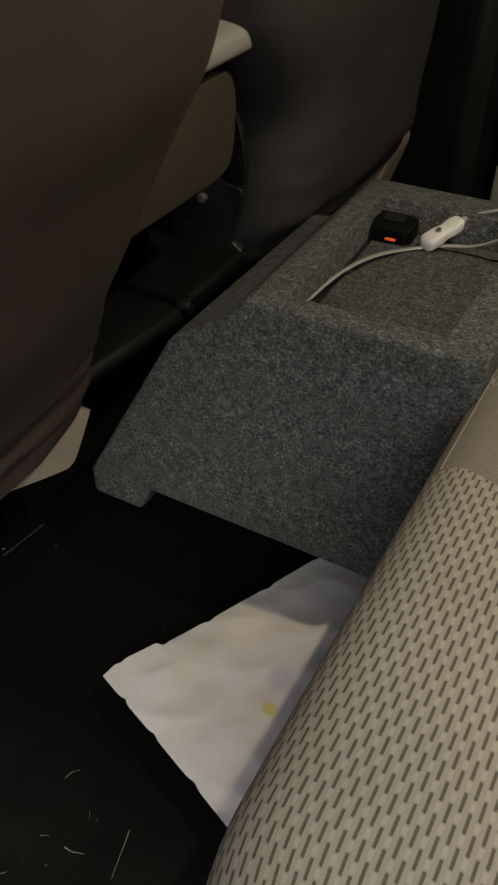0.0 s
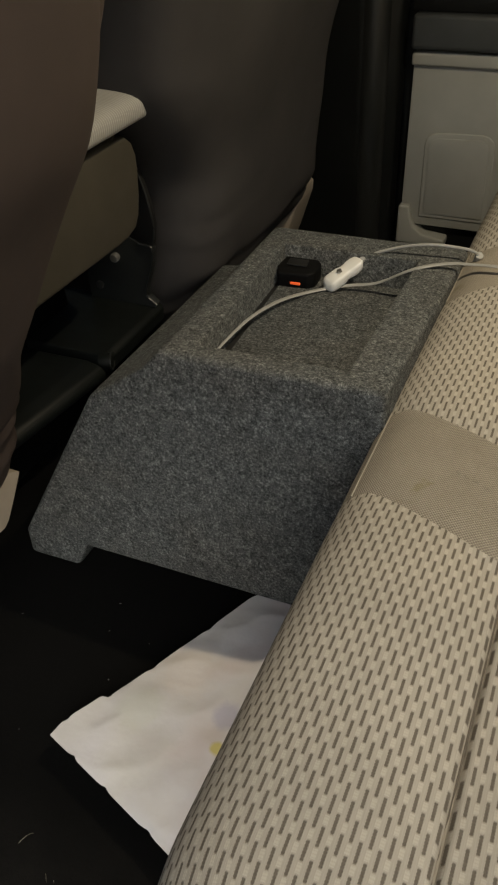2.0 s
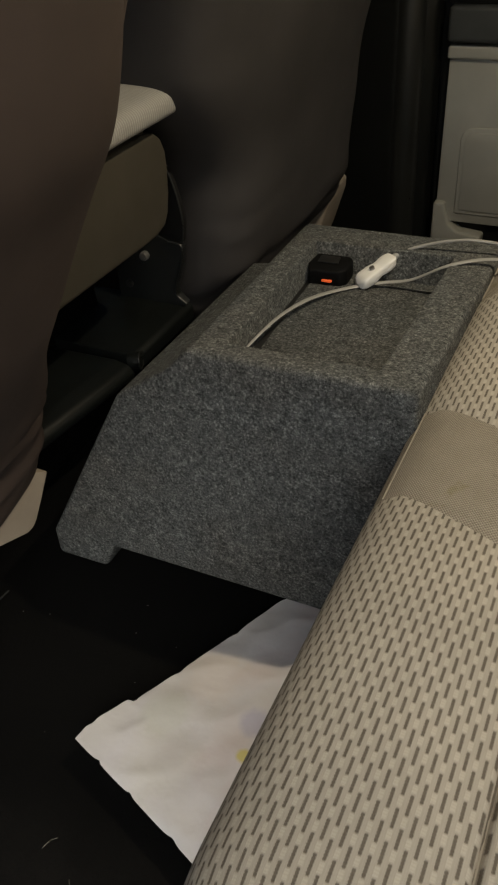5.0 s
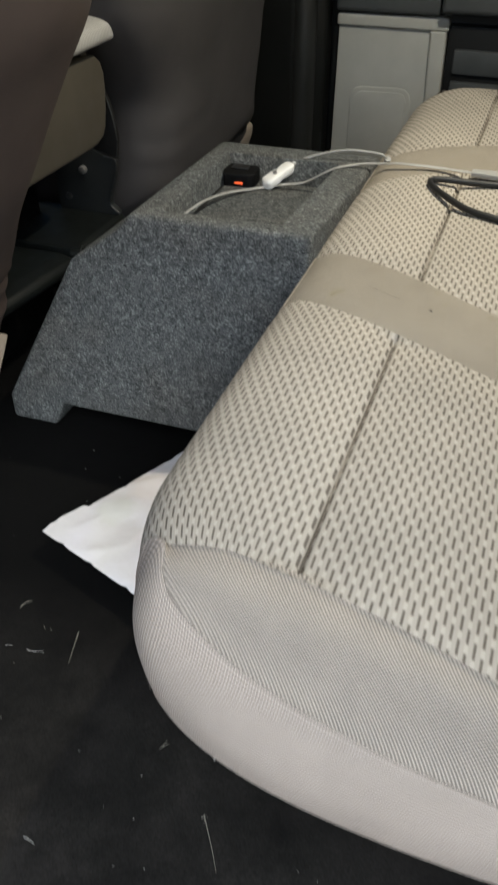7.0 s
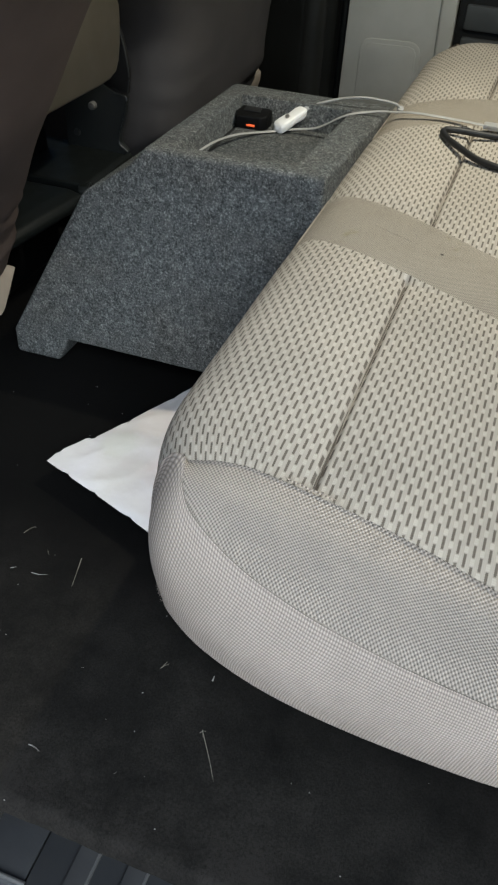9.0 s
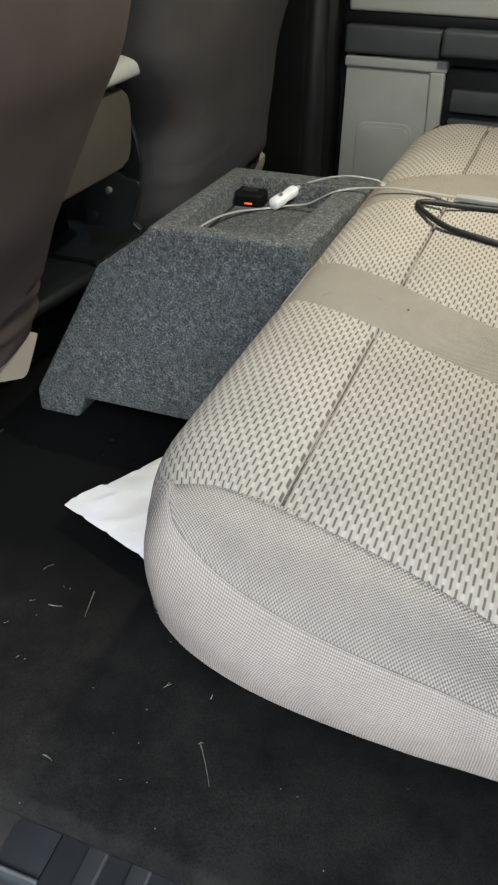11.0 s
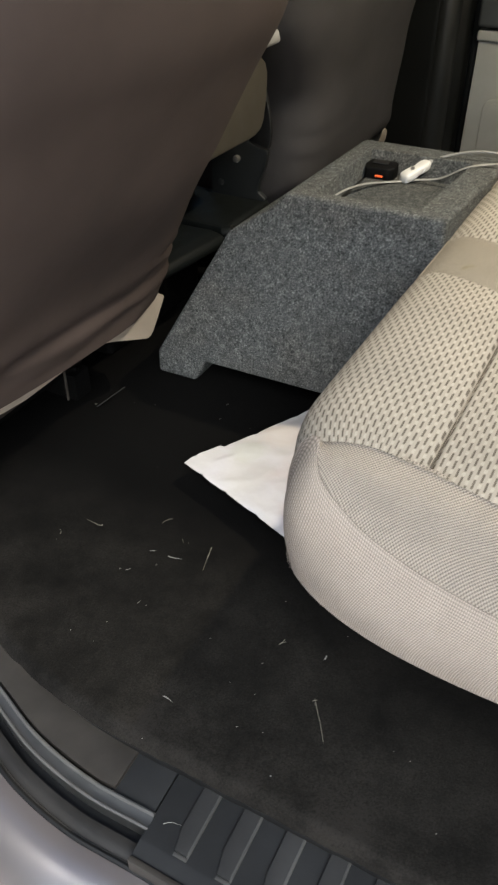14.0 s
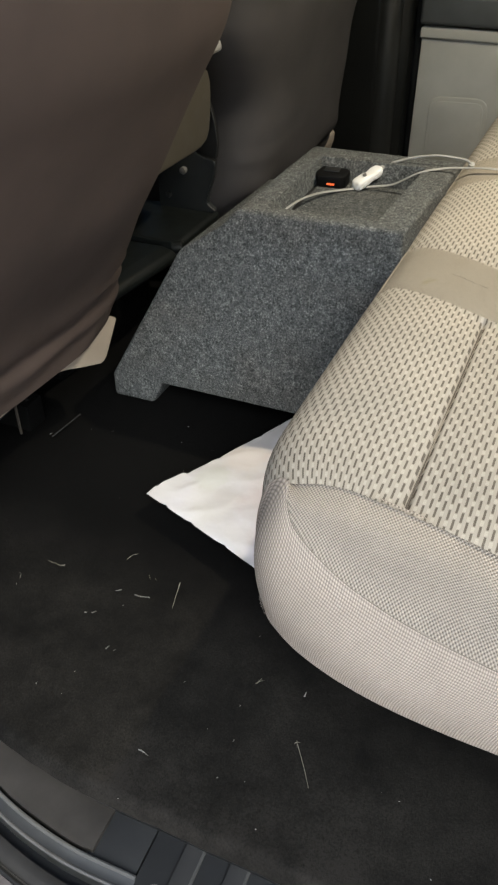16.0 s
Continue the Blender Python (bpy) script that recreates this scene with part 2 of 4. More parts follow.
RIBMAT = plastic("charcoal_rib_plastic", (0.033, 0.033, 0.033), 0.6, 600, 0.25, 0.3, 0.25).m
TRIMBAND = plastic("grey_trim_band", (0.036, 0.036, 0.035), 0.34, 300, 0.1, 0.3, 0.7).m
GREYTRIM = plastic("grey_sill_trim", (0.047, 0.042, 0.036), 0.45, 500, 0.15, 0.4, 0.45).m
HEADLINER = plastic("grey_headliner", (0.40, 0.38, 0.35), 0.9, 300, 0.3, 0.06, 0.1).m
TRIMEDGE = plastic("grey_trim_edge", (0.115, 0.113, 0.108), 0.42, 300, 0.1, 0.3).m
SEAL = plastic("grey_brown_body_flange", (0.031, 0.0290, 0.0265), 0.45, 300, 0.2, 0.3, 0.4).m
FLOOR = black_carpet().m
PAINT = metal_paint().m
RUBBER = plastic("black_rubber", (0.008, 0.008, 0.008), 0.55, 300, 0.2, 0.2).m
BRACKET = plastic("dark_green_grey_plastic", (0.0075, 0.0090, 0.0085), 0.48, 500, 0.2, 0.25, 0.22).m
CHARGER = plastic("dull_black_plastic", (0.004, 0.004, 0.004), 0.6, 500, 0.2, 0.2, 0.12).m
PLATE = plastic("dark_grey_bracket_plastic", (0.019, 0.021, 0.021), 0.42, 500, 0.2, 0.25, 0.4).m
PILLAR = plastic("black_pillar_plastic", (0.011, 0.012, 0.0115), 0.36, 700, 0.2, 0.2, 0.6).m
# Lighter glossy black that puts edge highlights into pillar and bracket.
STRIP = plastic("highlight_black_plastic", (0.020, 0.021, 0.020), 0.32, 700, 0.1, 0.2, 0.8).m
STEEL = Mat("grey_steel", (0.35, 0.34, 0.33), 0.4, 0.9).m
CONCRETE = concrete().m
WHITE = plastic("white_plastic", (0.78, 0.77, 0.74), 0.35, 300, 0.05, 0.05).m
CABLE = plastic("white_cable_sheath", (0.34, 0.337, 0.32), 0.4, 300, 0.1, 0.06).m
STRAW = plastic("dry_straw", (0.29, 0.272, 0.215), 0.7, 400, 0.3, 0.25).m
LINT = plastic("white_lint", (0.40, 0.39, 0.36), 0.9, 400, 0.3, 0.15).m
LAMP = Mat("orange_indicator", (0.9, 0.15, 0.04), 0.4)
LAMP.b.inputs["Emission Color"].default_value = (1.0, 0.13, 0.03, 1)
LAMP.b.inputs["Emission Strength"].default_value = 0.5
LAMP = LAMP.m
TINTED = Mat("tinted_glass", (0.30, 0.32, 0.32), 0.02)
TINTED.b.inputs["Transmission Weight"].default_value = 1.0
TINTED = TINTED.m


def pillow_cloth():
    m = Mat("white_pillow_cloth", (0.62, 0.61, 0.62), 0.85, spec=0.2)
    base = m.ramp(m.noise(8, 5), ((0.3, (0.555, 0.535, 0.555)), (0.7, (0.665, 0.645, 0.668))))
    tint = m.ramp(m.noise(11, 3, 0.5), ((0.36, (1.0, 0.945, 0.925)), (0.5, (1, 1, 0.99)), (0.64, (0.98, 0.98, 0.935))))
    cloth = m.mix(1.0, base, tint, "MULTIPLY")
    # Last two spots, peach and tan, put warm lamplight into the cloth colour.
    for at, radius, spot_color, most in (((0.361, -0.191), 0.0085, (0.60, 0.53, 0.20), 0.95), ((0.354, -0.153), 0.017, (0.47, 0.45, 0.55), 0.75), ((0.262, -0.175), 0.030, (0.53, 0.54, 0.47), 0.45), ((0.288, -0.112), 0.040, (0.64, 0.57, 0.52), 0.5), ((0.285, -0.222), 0.042, (0.56, 0.54, 0.49), 0.4)):
        way = m.node("ShaderNodeVectorMath")
        way.operation = "DISTANCE"
        flat = m.node("ShaderNodeVectorMath")
        flat.operation = "MULTIPLY"
        flat.inputs[1].default_value = (1, 1, 0)
        m.link(m.coords(), flat.inputs[0])
        m.link(flat.outputs[0], way.inputs[0])
        way.inputs[1].default_value = (*at, 0)
        reach = m.math("ADD", way.outputs["Value"], m.math("MULTIPLY_ADD", m.noise(90, 2), 0.6 * radius, -0.3 * radius))
        spot = m.node("ShaderNodeMapRange", From_Min=radius * 1.1, From_Max=radius * 0.6, To_Min=0.0, To_Max=most)
        m.link(reach, spot.inputs["Value"])
        cloth = m.mix(spot.outputs[0], cloth, spot_color)
    m.paint(cloth)
    m.relief(m.noise(19, 4), 0.25, 0.006)
    m.relief(m.noise(52, 3), 0.14, 0.003)
    return m.relief(m.noise(1400, 2), 0.2, 0.0005)


PILLOW = pillow_cloth().m


# ---- mesh helpers ----
def finish(ob, material, sharp=40):
    ob.data.materials.append(material)
    for p in ob.data.polygons:
        p.use_smooth = True
    ob.data.set_sharp_from_angle(angle=radians(sharp))
    return ob


def part(name, bm, material, parent=None, label="", sharp=40):
    bmesh.ops.recalc_face_normals(bm, faces=bm.faces)
    mesh = bpy.data.meshes.new(name)
    bm.to_mesh(mesh)
    bm.free()
    ob = finish(new(name, mesh), material, sharp)
    ob.parent = parent
    return tagged(ob, label)


def thing(name, label, category, at=(0, 0, 0), group="", kind=""):
    ob = new(name)
    ob.location = at
    bpy.context.view_layer.update()
    return tagged(ob, label, category, group, kind)


def adopt(ob, parent):
    """Parents ob while keeping its place."""
    ob.parent = parent
    ob.matrix_parent_inverse = Matrix.Translation(-Vector(parent.location))
    return ob


def box(lo, hi, bevel=0.0, segs=2):
    bm = bmesh.new()
    bmesh.ops.create_cube(bm, size=1)
    c, s = [(a + b) / 2 for a, b in zip(lo, hi)], [b - a for a, b in zip(lo, hi)]
    for v in bm.verts:
        v.co = Vector([c[i] + v.co[i] * s[i] for i in range(3)])
    if bevel:
        bmesh.ops.bevel(bm, geom=bm.edges[:], offset=bevel, segments=segs, profile=0.6, affect="EDGES")
    return bm


def prism(points, axis, a, b, bevel=0.0, segs=2):
    """A polygon of the other two axes, drawn out along one axis from a to b."""
    bm = bmesh.new()
    order = {"x": lambda p, c: (c, p[0], p[1]), "y": lambda p, c: (p[0], c, p[1]), "z": lambda p, c: (p[0], p[1], c)}[axis]
    lo = [bm.verts.new(order(p, a)) for p in points]
    hi = [bm.verts.new(order(p, b)) for p in points]
    bm.faces.new(lo)
    bm.faces.new(hi[::-1])
    for i in range(len(points)):
        j = (i + 1) % len(points)
        bm.faces.new((lo[i], lo[j], hi[j], hi[i]))
    bmesh.ops.recalc_face_normals(bm, faces=bm.faces)
    if bevel:
        bmesh.ops.bevel(bm, geom=bm.edges[:], offset=bevel, segments=segs, profile=0.6, affect="EDGES")
    return bm


def spline(points, count):
    """A smooth curve through points, evenly stepped by knot."""
    p = [Vector(q) for q in points]
    p = [2 * p[0] - p[1]] + p + [2 * p[-1] - p[-2]]
    out = []
    for i in range(count):
        f = i / (count - 1) * (len(p) - 3)
        k = min(int(f), len(p) - 4)
        t = f - k
        a, b, c, d = p[k:k + 4]
        out.append(0.5 * (2 * b + (c - a) * t + (2 * a - 5 * b + 4 * c - d) * t * t + (3 * b - a - 3 * c + d) * t ** 3))
    return out


def grid(rows, uvs=None, closed=False):
    """A sheet through rows of points."""
    bm = bmesh.new()
    layer = bm.loops.layers.uv.new("cloth") if uvs else None
    vs = [[bm.verts.new(p) for p in row] for row in rows]
    for i in range(len(rows) - 1):
        n = len(rows[i])
        for j in range(n if closed else n - 1):
            k = (j + 1) % n
            f = bm.faces.new((vs[i][j], vs[i][k], vs[i + 1][k], vs[i + 1][j]))
            if uvs:
                for loop, (r, c) in zip(f.loops, ((i, j), (i, k), (i + 1, k), (i + 1, j))):
                    loop[layer].uv = uvs[r][c]
    return bm


def tube(points, radius, sides=8, flat=1.0, taper=False, count=0, start=1.0):
    """A round or flattened cord along points, closed at both ends; start: how thick it begins."""
    pts = spline(points, count) if count else [Vector(p) for p in points]
    rows = []
    for i, p in enumerate(pts):
        way = (pts[min(i + 1, len(pts) - 1)] - pts[max(i - 1, 0)]).normalized()
        side = way.cross(Vector((0, 0, 1)))
        side = side.normalized() if side.length > 1e-4 else Vector((1, 0, 0))
        up = side.cross(way)
        r = radius * (1 - 0.6 * i / (len(pts) - 1)) if taper else radius * (start + (1 - start) * min(1.0, 4 * i / len(pts)))
        rows.append([p + r * (math.cos(a) * side + flat * math.sin(a) * up) for a in (2 * math.pi * k / sides for k in range(sides))])
    bm = grid(rows, closed=True)
    bm.verts.ensure_lookup_table()
    bm.faces.new(bm.verts[:sides])
    bm.faces.new(bm.verts[-sides:])
    return bm


def cylinder(a, b, radius, sides=20, bevel=0.0):
    bm = tube([a, b], radius, sides)
    if bevel:
        rim = [e for e in bm.edges if all(len(f.verts) != 4 for f in e.link_faces) or any(len(f.verts) > 4 for f in e.link_faces)]
        bmesh.ops.bevel(bm, geom=rim, offset=bevel, segments=2, profile=0.6, affect="EDGES")
    return bm


# ---- ground and car shell ----
ground = part("ground", box((-40, -40, -0.62), (40, 40, -0.5)), CONCRETE)
tagged(ground, "bare pinkish beige paving under the parked car", "ground", kind="structure")

floor = thing("floor", "black carpeted car floor, dusty and strewn with straw bits", "floor", kind="structure")


def floor_edge(x):
    """How far the carpet reaches towards the sill."""
    bend = min(0.32, max(0.0, 0.36 - x))
    return -0.627 + 0.75 * bend ** 2 + 0.0012 * noise.noise((x * 35, 0, 4)) + 0.0005 * noise.noise((x * 120, 0, 4))


def floor_level(x, y):
    return 0.004 * noise.noise((x * 4, y * 4, 0))


def floor_sheet():
    """The footwell floor with a rounded edge that dips to the door sill."""
    rows = []
    for i in range(260):
        x = -1.15 + 2.25 * i / 259
        edge = floor_edge(x)
        row = []
        for j in range(50):
            f = j / 49
            y = edge + (1.09 - edge) * f ** 3.2
            near = y - edge
            z = floor_level(x, y) - 0.016 * max(0.0, 1 - near / 0.013) ** 1.9
            row.append((x, y, z))
        rows.append(row)
    return grid(rows)


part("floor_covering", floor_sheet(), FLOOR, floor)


def edge_shade():
    """A black strip that stands for the shade below the carpet's edge."""
    rows = []
    for i in range(130):
        x = -1.1 + 2.2 * i / 129
        edge = floor_edge(x)
        rows.append([(x, edge + dy, dz) for dy, dz in ((0.0022, -0.0165), (0.0032, -0.0200), (0.0075, -0.030), (0.014, -0.055), (0.030, -0.058), (0.030, -0.0070), (0.012, -0.0080))])
    return grid(rows, closed=True)


part("floor_edge", edge_shade(), RUBBER, floor, "black strip standing for shade below the carpet's edge")
part("floor_pan", box((-1.15, -0.572, -0.14), (1.1, 1.12, -0.07)), BLACK, floor)

sill = thing("door_sill", "charcoal plastic door sill plate with raised ribs", "door sill", kind="structure")
SILL_PROFILE = [(-0.575, -0.0510), (-0.690, -0.0605), (-0.708, -0.066), (-0.708, -0.095), (-0.575, -0.095)]
part("end_plate", prism(SILL_PROFILE[:1] + [(-0.664, -0.0590), (-0.664, -0.095), (-0.575, -0.095)], "x", 0.350, 0.4072, 0.0012), SILLMAT, sill)
part("sill_plate", prism(SILL_PROFILE, "x", 0.4088, 1.1, 0.0015), SILLMAT, sill)
for n in range(11):
    x = 0.4430 + 0.0500 * n
    plan = prism([(x, -0.580), (x + 0.0200, -0.580), (x + 0.0200, -0.684), (x + 0.0050, -0.684), (x, -0.661)], "z", -0.07, -0.0478, 0.0012)
    for v in plan.verts:
        if v.co.z > -0.06:
            v.co.z += 0.0837 * (v.co.y + 0.580)
    rib = part("rib", plan, RIBMAT, sill)
    part("rib_edge", prism([(-0.581, -0.0474), (-0.680, -0.0556), (-0.6845, -0.0580), (-0.6845, -0.066), (-0.581, -0.066)], "x", x + 0.0192, x + 0.0218, 0.0006), RIBEDGE, rib)
    part("rib_end", box((x + 0.005, -0.6885, -0.066), (x + 0.0215, -0.6845, -0.0588), 0.001), RIBEDGE, rib)
    # Black strip, slightly proud: the crease's shade put into the colour.
    part("groove", prism([(-0.580, -0.0504), (-0.664, -0.0574), (-0.664, -0.066), (-0.580, -0.066)], "x", x - 0.0022, x - 0.0004), RUBBER, rib)
part("lip", box((0.409, -0.714, -0.095), (1.1, -0.7075, -0.062), 0.002), GREYTRIM, sill)


def ribbon(a, b, rise=0.0, thick=0.006, count=70, across=9):
    """A curved strip between two curves, with thickness."""
    p, q = spline(a, count), spline(b, count)
    top = []
    for i in range(count):
        row = []
        for k in range(across):
            f = k / (across - 1)
            v = p[i].lerp(q[i], f)
            v.z += rise * math.sin(math.pi * f)
            row.append(v)
        low = [v - Vector((0, 0, thick)) for v in reversed(row)]
        top.append(row + low)
    bm = grid(top, closed=True)
    bm.verts.ensure_lookup_table()
    n = 2 * across
    bm.faces.new(bm.verts[:n])
    bm.faces.new(bm.verts[-n:])
    return bm


XS = (1.1, 0.80, 0.55, 0.4105, 0.325, 0.240, 0.160, 0.080, 0.015, -0.030, -0.06, -0.07)
BEND = (0, 0, 0, 0, 0.0, 0.014, 0.042, 0.066, 0.080, 0.090, 0.095, 0.10)
CLIMB = (0, 0, 0, 0, 0, 0.0, 0.0, 0.020, 0.075, 0.20, 0.45, 1.1)


def opening(y, z, start=0, bend=1.0):
    """The line of the door opening: straight along the sill, turning in and up at the pillar."""
    return [(x, y + bend * d, z + c) for x, d, c in list(zip(XS, BEND, CLIMB))[start:]]


pillar_near = thing("b_pillar", "grey curved trim and seal round the open door", "door trim", kind="structure")
SCUFF = [(0.356, -0.575, -0.054)], [(0.356, -0.659, -0.052)]
part("scuff_trim", ribbon(SCUFF[0] + opening(-0.575, -0.054, 4), SCUFF[1] + opening(-0.659, -0.052, 4), 0.004, 0.02), GREYTRIM, pillar_near)
trim = part("trim_edge", ribbon(opening(-0.663, -0.054, 3), opening(-0.679, -0.060, 3), -0.0015, 0.02), TRIMBAND, pillar_near)
# Paler beads carry the trim band's two edge highlights in their colour.
part("bead", tube([Vector(p) for p in spline(opening(-0.6645, -0.0545, 3), 70)], 0.0024, 8), TRIMEDGE, trim)
part("bead", tube([Vector(p) for p in spline(opening(-0.6780, -0.0605, 3), 70)], 0.0020, 8), TRIMEDGE, trim)
part("channel", ribbon(opening(-0.655, -0.088), opening(-0.72, -0.092), -0.004, 0.02), RUBBER, pillar_near)
part("door_seal", ribbon(opening(-0.6885, -0.081), opening(-0.7085, -0.087), 0.002, 0.010), SEAL, pillar_near)
part("flange_edge", tube([Vector(p) for p in spline(opening(-0.7090, -0.0855), 90)], 0.0012, 8), TRIMEDGE, pillar_near)
part("seal_lip", tube([Vector(p) for p in spline(opening(-0.7125, -0.085), 90)], 0.0035, 8), RUBBER, pillar_near)
body = thing("car_body", "brown-silver painted car body side below the open door", "car body", kind="structure")
part("rocker_panel", ribbon(opening(-0.716, -0.084), opening(-0.80, -0.150), 0.022, 0.02), PAINT, body)
part("rocker_skirt", box((-1.15, -0.80, -0.40), (1.1, -0.74, -0.16), 0.02, 3), PAINT, body)

def window_wall(name, label, axis, at, thick, lo, hi, z0, z1, material, glass):
    """A plain cabin wall with one glazed opening between lo and hi."""
    w = thing(name, label, "wall", kind="structure")
    ends = (-0.75, 1.2) if axis == "x" else (-1.15, -0.12)

    def slab(a, b, c, d, mat, inset=0.0):
        if axis == "x":
            return box((at + inset, a, c), (at + thick - inset, b, d))
        return box((a, at + inset, c), (b, at + thick - inset, d))

    part("lower_panel", slab(*ends, -0.1, z0, material), material, w)
    part("upper_rail", slab(*ends, z1, 1.2, material), material, w)
    part("post", slab(ends[0], lo, z0, z1, material), material, w)
    part("post", slab(hi, ends[1], z0, z1, material), material, w)
    part("pane", slab(lo, hi, z0, z1, glass, thick * 0.45), glass, w)


# The front pane is opaque black, added to keep light off the bench.
window_wall("wall_front", "dark front panel with an unseen opaque pane blocking windscreen light", "x", -1.20, 0.05, -0.55, 1.0, 0.55, 1.12, BLACK, BLACK)
window_wall("wall_back", "panel and rear window closing the cabin's back", "x", 1.05, 0.05, -0.50, 1.0, 0.62, 1.08, HEADLINER, TINTED)
window_wall("wall_near", "closed front door with its window", "y", -0.70, 0.06, -1.0, -0.22, 0.60, 1.08, GREYBEIGE, TINTED)
# Out of view; stands here to screen the bench front from the sky.
leaf = thing("door_2", "open rear car door standing out from the pillar", "door", kind="structure")
part("door_panel", prism([(-0.02, -0.80), (-0.10, -1.72), (-0.16, -1.72), (-0.10, -0.80)], "z", -0.16, 0.62, 0.01), DARKGREY, leaf)
part("door_frame", prism([(-0.04, -0.80), (-0.10, -1.66), (-0.13, -1.66), (-0.07, -0.80)], "z", 1.04, 1.12, 0.005), BLACK, leaf)
part("door_frame", prism([(-0.095, -1.60), (-0.10, -1.66), (-0.13, -1.66), (-0.125, -1.60)], "z", 0.62, 1.04, 0.005), BLACK, leaf)
pane = part("pane", prism([(-0.06, -0.81), (-0.108, -1.60), (-0.112, -1.60), (-0.064, -0.81)], "z", 0.60, 1.05), TINTED, leaf)
roof = part("ceiling", box((-1.2, -0.75, 1.2), (1.1, 1.2, 1.25)), HEADLINER)
tagged(roof, "grey cloth car headliner", "ceiling", kind="structure")
dome_lamp = thing("dome_lamp", "round dome lamp in the car headliner", "lamp", (0.695, 0.26, 1.2))
part("rim", cylinder((0, 0, 0.0), (0, 0, -0.014), 0.060, 36, 0.003), GREYBEIGE, dome_lamp)
part("lens", cylinder((0, 0, -0.014), (0, 0, -0.022), 0.046, 36, 0.003), WHITE, dome_lamp)

# ---- far door and pillar ----
far = thing("wall_far", "closed cabin side around the opposite door", "wall", kind="structure")
part("lower_panel", box((-1.15, 1.14, -0.1), (1.05, 1.2, 0.62)), BLACK, far)
part("upper_rail", box((-1.15, 1.14, 1.05), (1.05, 1.2, 1.2)), HEADLINER, far)
part("rear_post", box((0.90, 1.14, 0.62), (1.05, 1.2, 1.05)), HEADLINER, far)
part("front_post", box((-1.15, 1.14, 0.62), (-0.9, 1.2, 1.05)), BLACK, far)
window = thing("window_1", "closed glass window of the opposite door", "window", kind="structure")
part("pane", box((-0.9, 1.165, 0.62), (0.90, 1.17, 1.05)), TINTED, window)

pillar = thing("far_pillar", "black plastic door pillar beside the grey door", "pillar", kind="structure")
part("pillar_cover", prism([(-0.10, 1.14), (-0.08, 1.095), (0.06, 1.075), (0.10, 1.07), (0.125, 1.075), (0.17, 1.105), (0.175, 1.14)], "z", 0.0, 1.2, 0.008, 3), PILLAR, pillar)

# Rounded strip added for the pillar's vertical highlight.
part("pillar_highlight", cylinder((0.1180, 1.1020, 0.0), (0.1180, 1.1020, 1.2), 0.0345, 48), STRIP, pillar)

door = thing("door_1", "closed car door with grey panel and dark armrest", "door", kind="structure")
part("door_skin", box((0.185, 1.118, 0.0), (0.98, 1.14, 0.62)), BLACK, door)
part("door_panel", prism([(0.196, 0.06), (0.199, 0.388), (0.436, 0.395), (0.446, 0.06)], "y", 1.100, 1.13, 0.006), GREYBEIGE, door)
part("panel_ledge", prism([(0.1965, 0.385), (0.1965, 0.404), (0.200, 0.409), (0.436, 0.412), (0.444, 0.407), (0.444, 0.385)], "y", 1.0905, 1.12, 0.005, 3), GREYBEIGE, door)
part("panel_edge", prism([(0.416, 0.06), (0.404, 0.386), (0.440, 0.386), (0.448, 0.06)], "y", 1.0910, 1.12, 0.006, 3), GREYBEIGE, door)
part("pocket_face", prism([(0.236, 0.08), (0.236, 0.235), (0.240, 0.248), (0.250, 0.256), (0.262, 0.259), (0.35, 0.262), (0.364, 0.259), (0.374, 0.250), (0.378, 0.236), (0.380, 0.08)], "y", 1.0975, 1.11, 0.003, 3), GREYBEIGE, door)
part("pocket_inset", prism([(0.246, 0.09), (0.246, 0.232), (0.250, 0.242), (0.262, 0.249), (0.35, 0.252), (0.362, 0.248), (0.368, 0.236), (0.370, 0.09)], "y", 1.0950, 1.10, 0.0015, 2), GREYBEIGE, door)
part("panel_foot", prism([(0.193, 0.02), (0.194, 0.104), (0.217, 0.105), (0.220, 0.085), (0.229, 0.060), (0.250, 0.044), (0.30, 0.038), (0.30, 0.02)], "y", 1.085, 1.13, 0.005, 3), GREYBEIGE, door)
part("armrest", box((0.196, 1.078, 0.416), (0.424, 1.13, 0.477), 0.008, 3), DARKGREY, door)
part("armrest_gap", box((0.19, 1.10, 0.478), (0.98, 1.13, 0.502), 0.003), BLACK, door)
part("upper_trim", box((0.196, 1.095, 0.503), (0.98, 1.14, 0.66), 0.010, 3), GREYBEIGE, door)
part("pull_handle", box((0.428, 1.050, 0.426), (0.80, 1.09, 0.484), 0.012, 4), DARKGREY, door)
part("handle_surround", box((0.445, 1.09, 0.05), (0.98, 1.13, 0.40), 0.008), BLACK, door)
for z in (0.355, 0.29, 0.225):
    part("slat", box((0.462, 1.08, z - 0.05), (0.96, 1.10, z), 0.006), DARKGREY, door)


# ---- front seats ----
BACK = [(0.024, 0.1700), (0.030, 0.190), (0.046, 0.24), (0.072, 0.30), (0.113, 0.385), (0.162, 0.475), (0.210, 0.563), (0.246, 0.63), (0.268, 0.72), (0.280, 0.85), (0.275, 0.95)]
BACK_FAR = [(-0.03, 0.11), (0.018, 0.15), (0.056, 0.19), (0.067, 0.215), (0.080, 0.25), (0.089, 0.34), (0.102, 0.44), (0.126, 0.54), (0.152, 0.64), (0.178, 0.75), (0.186, 0.95)]


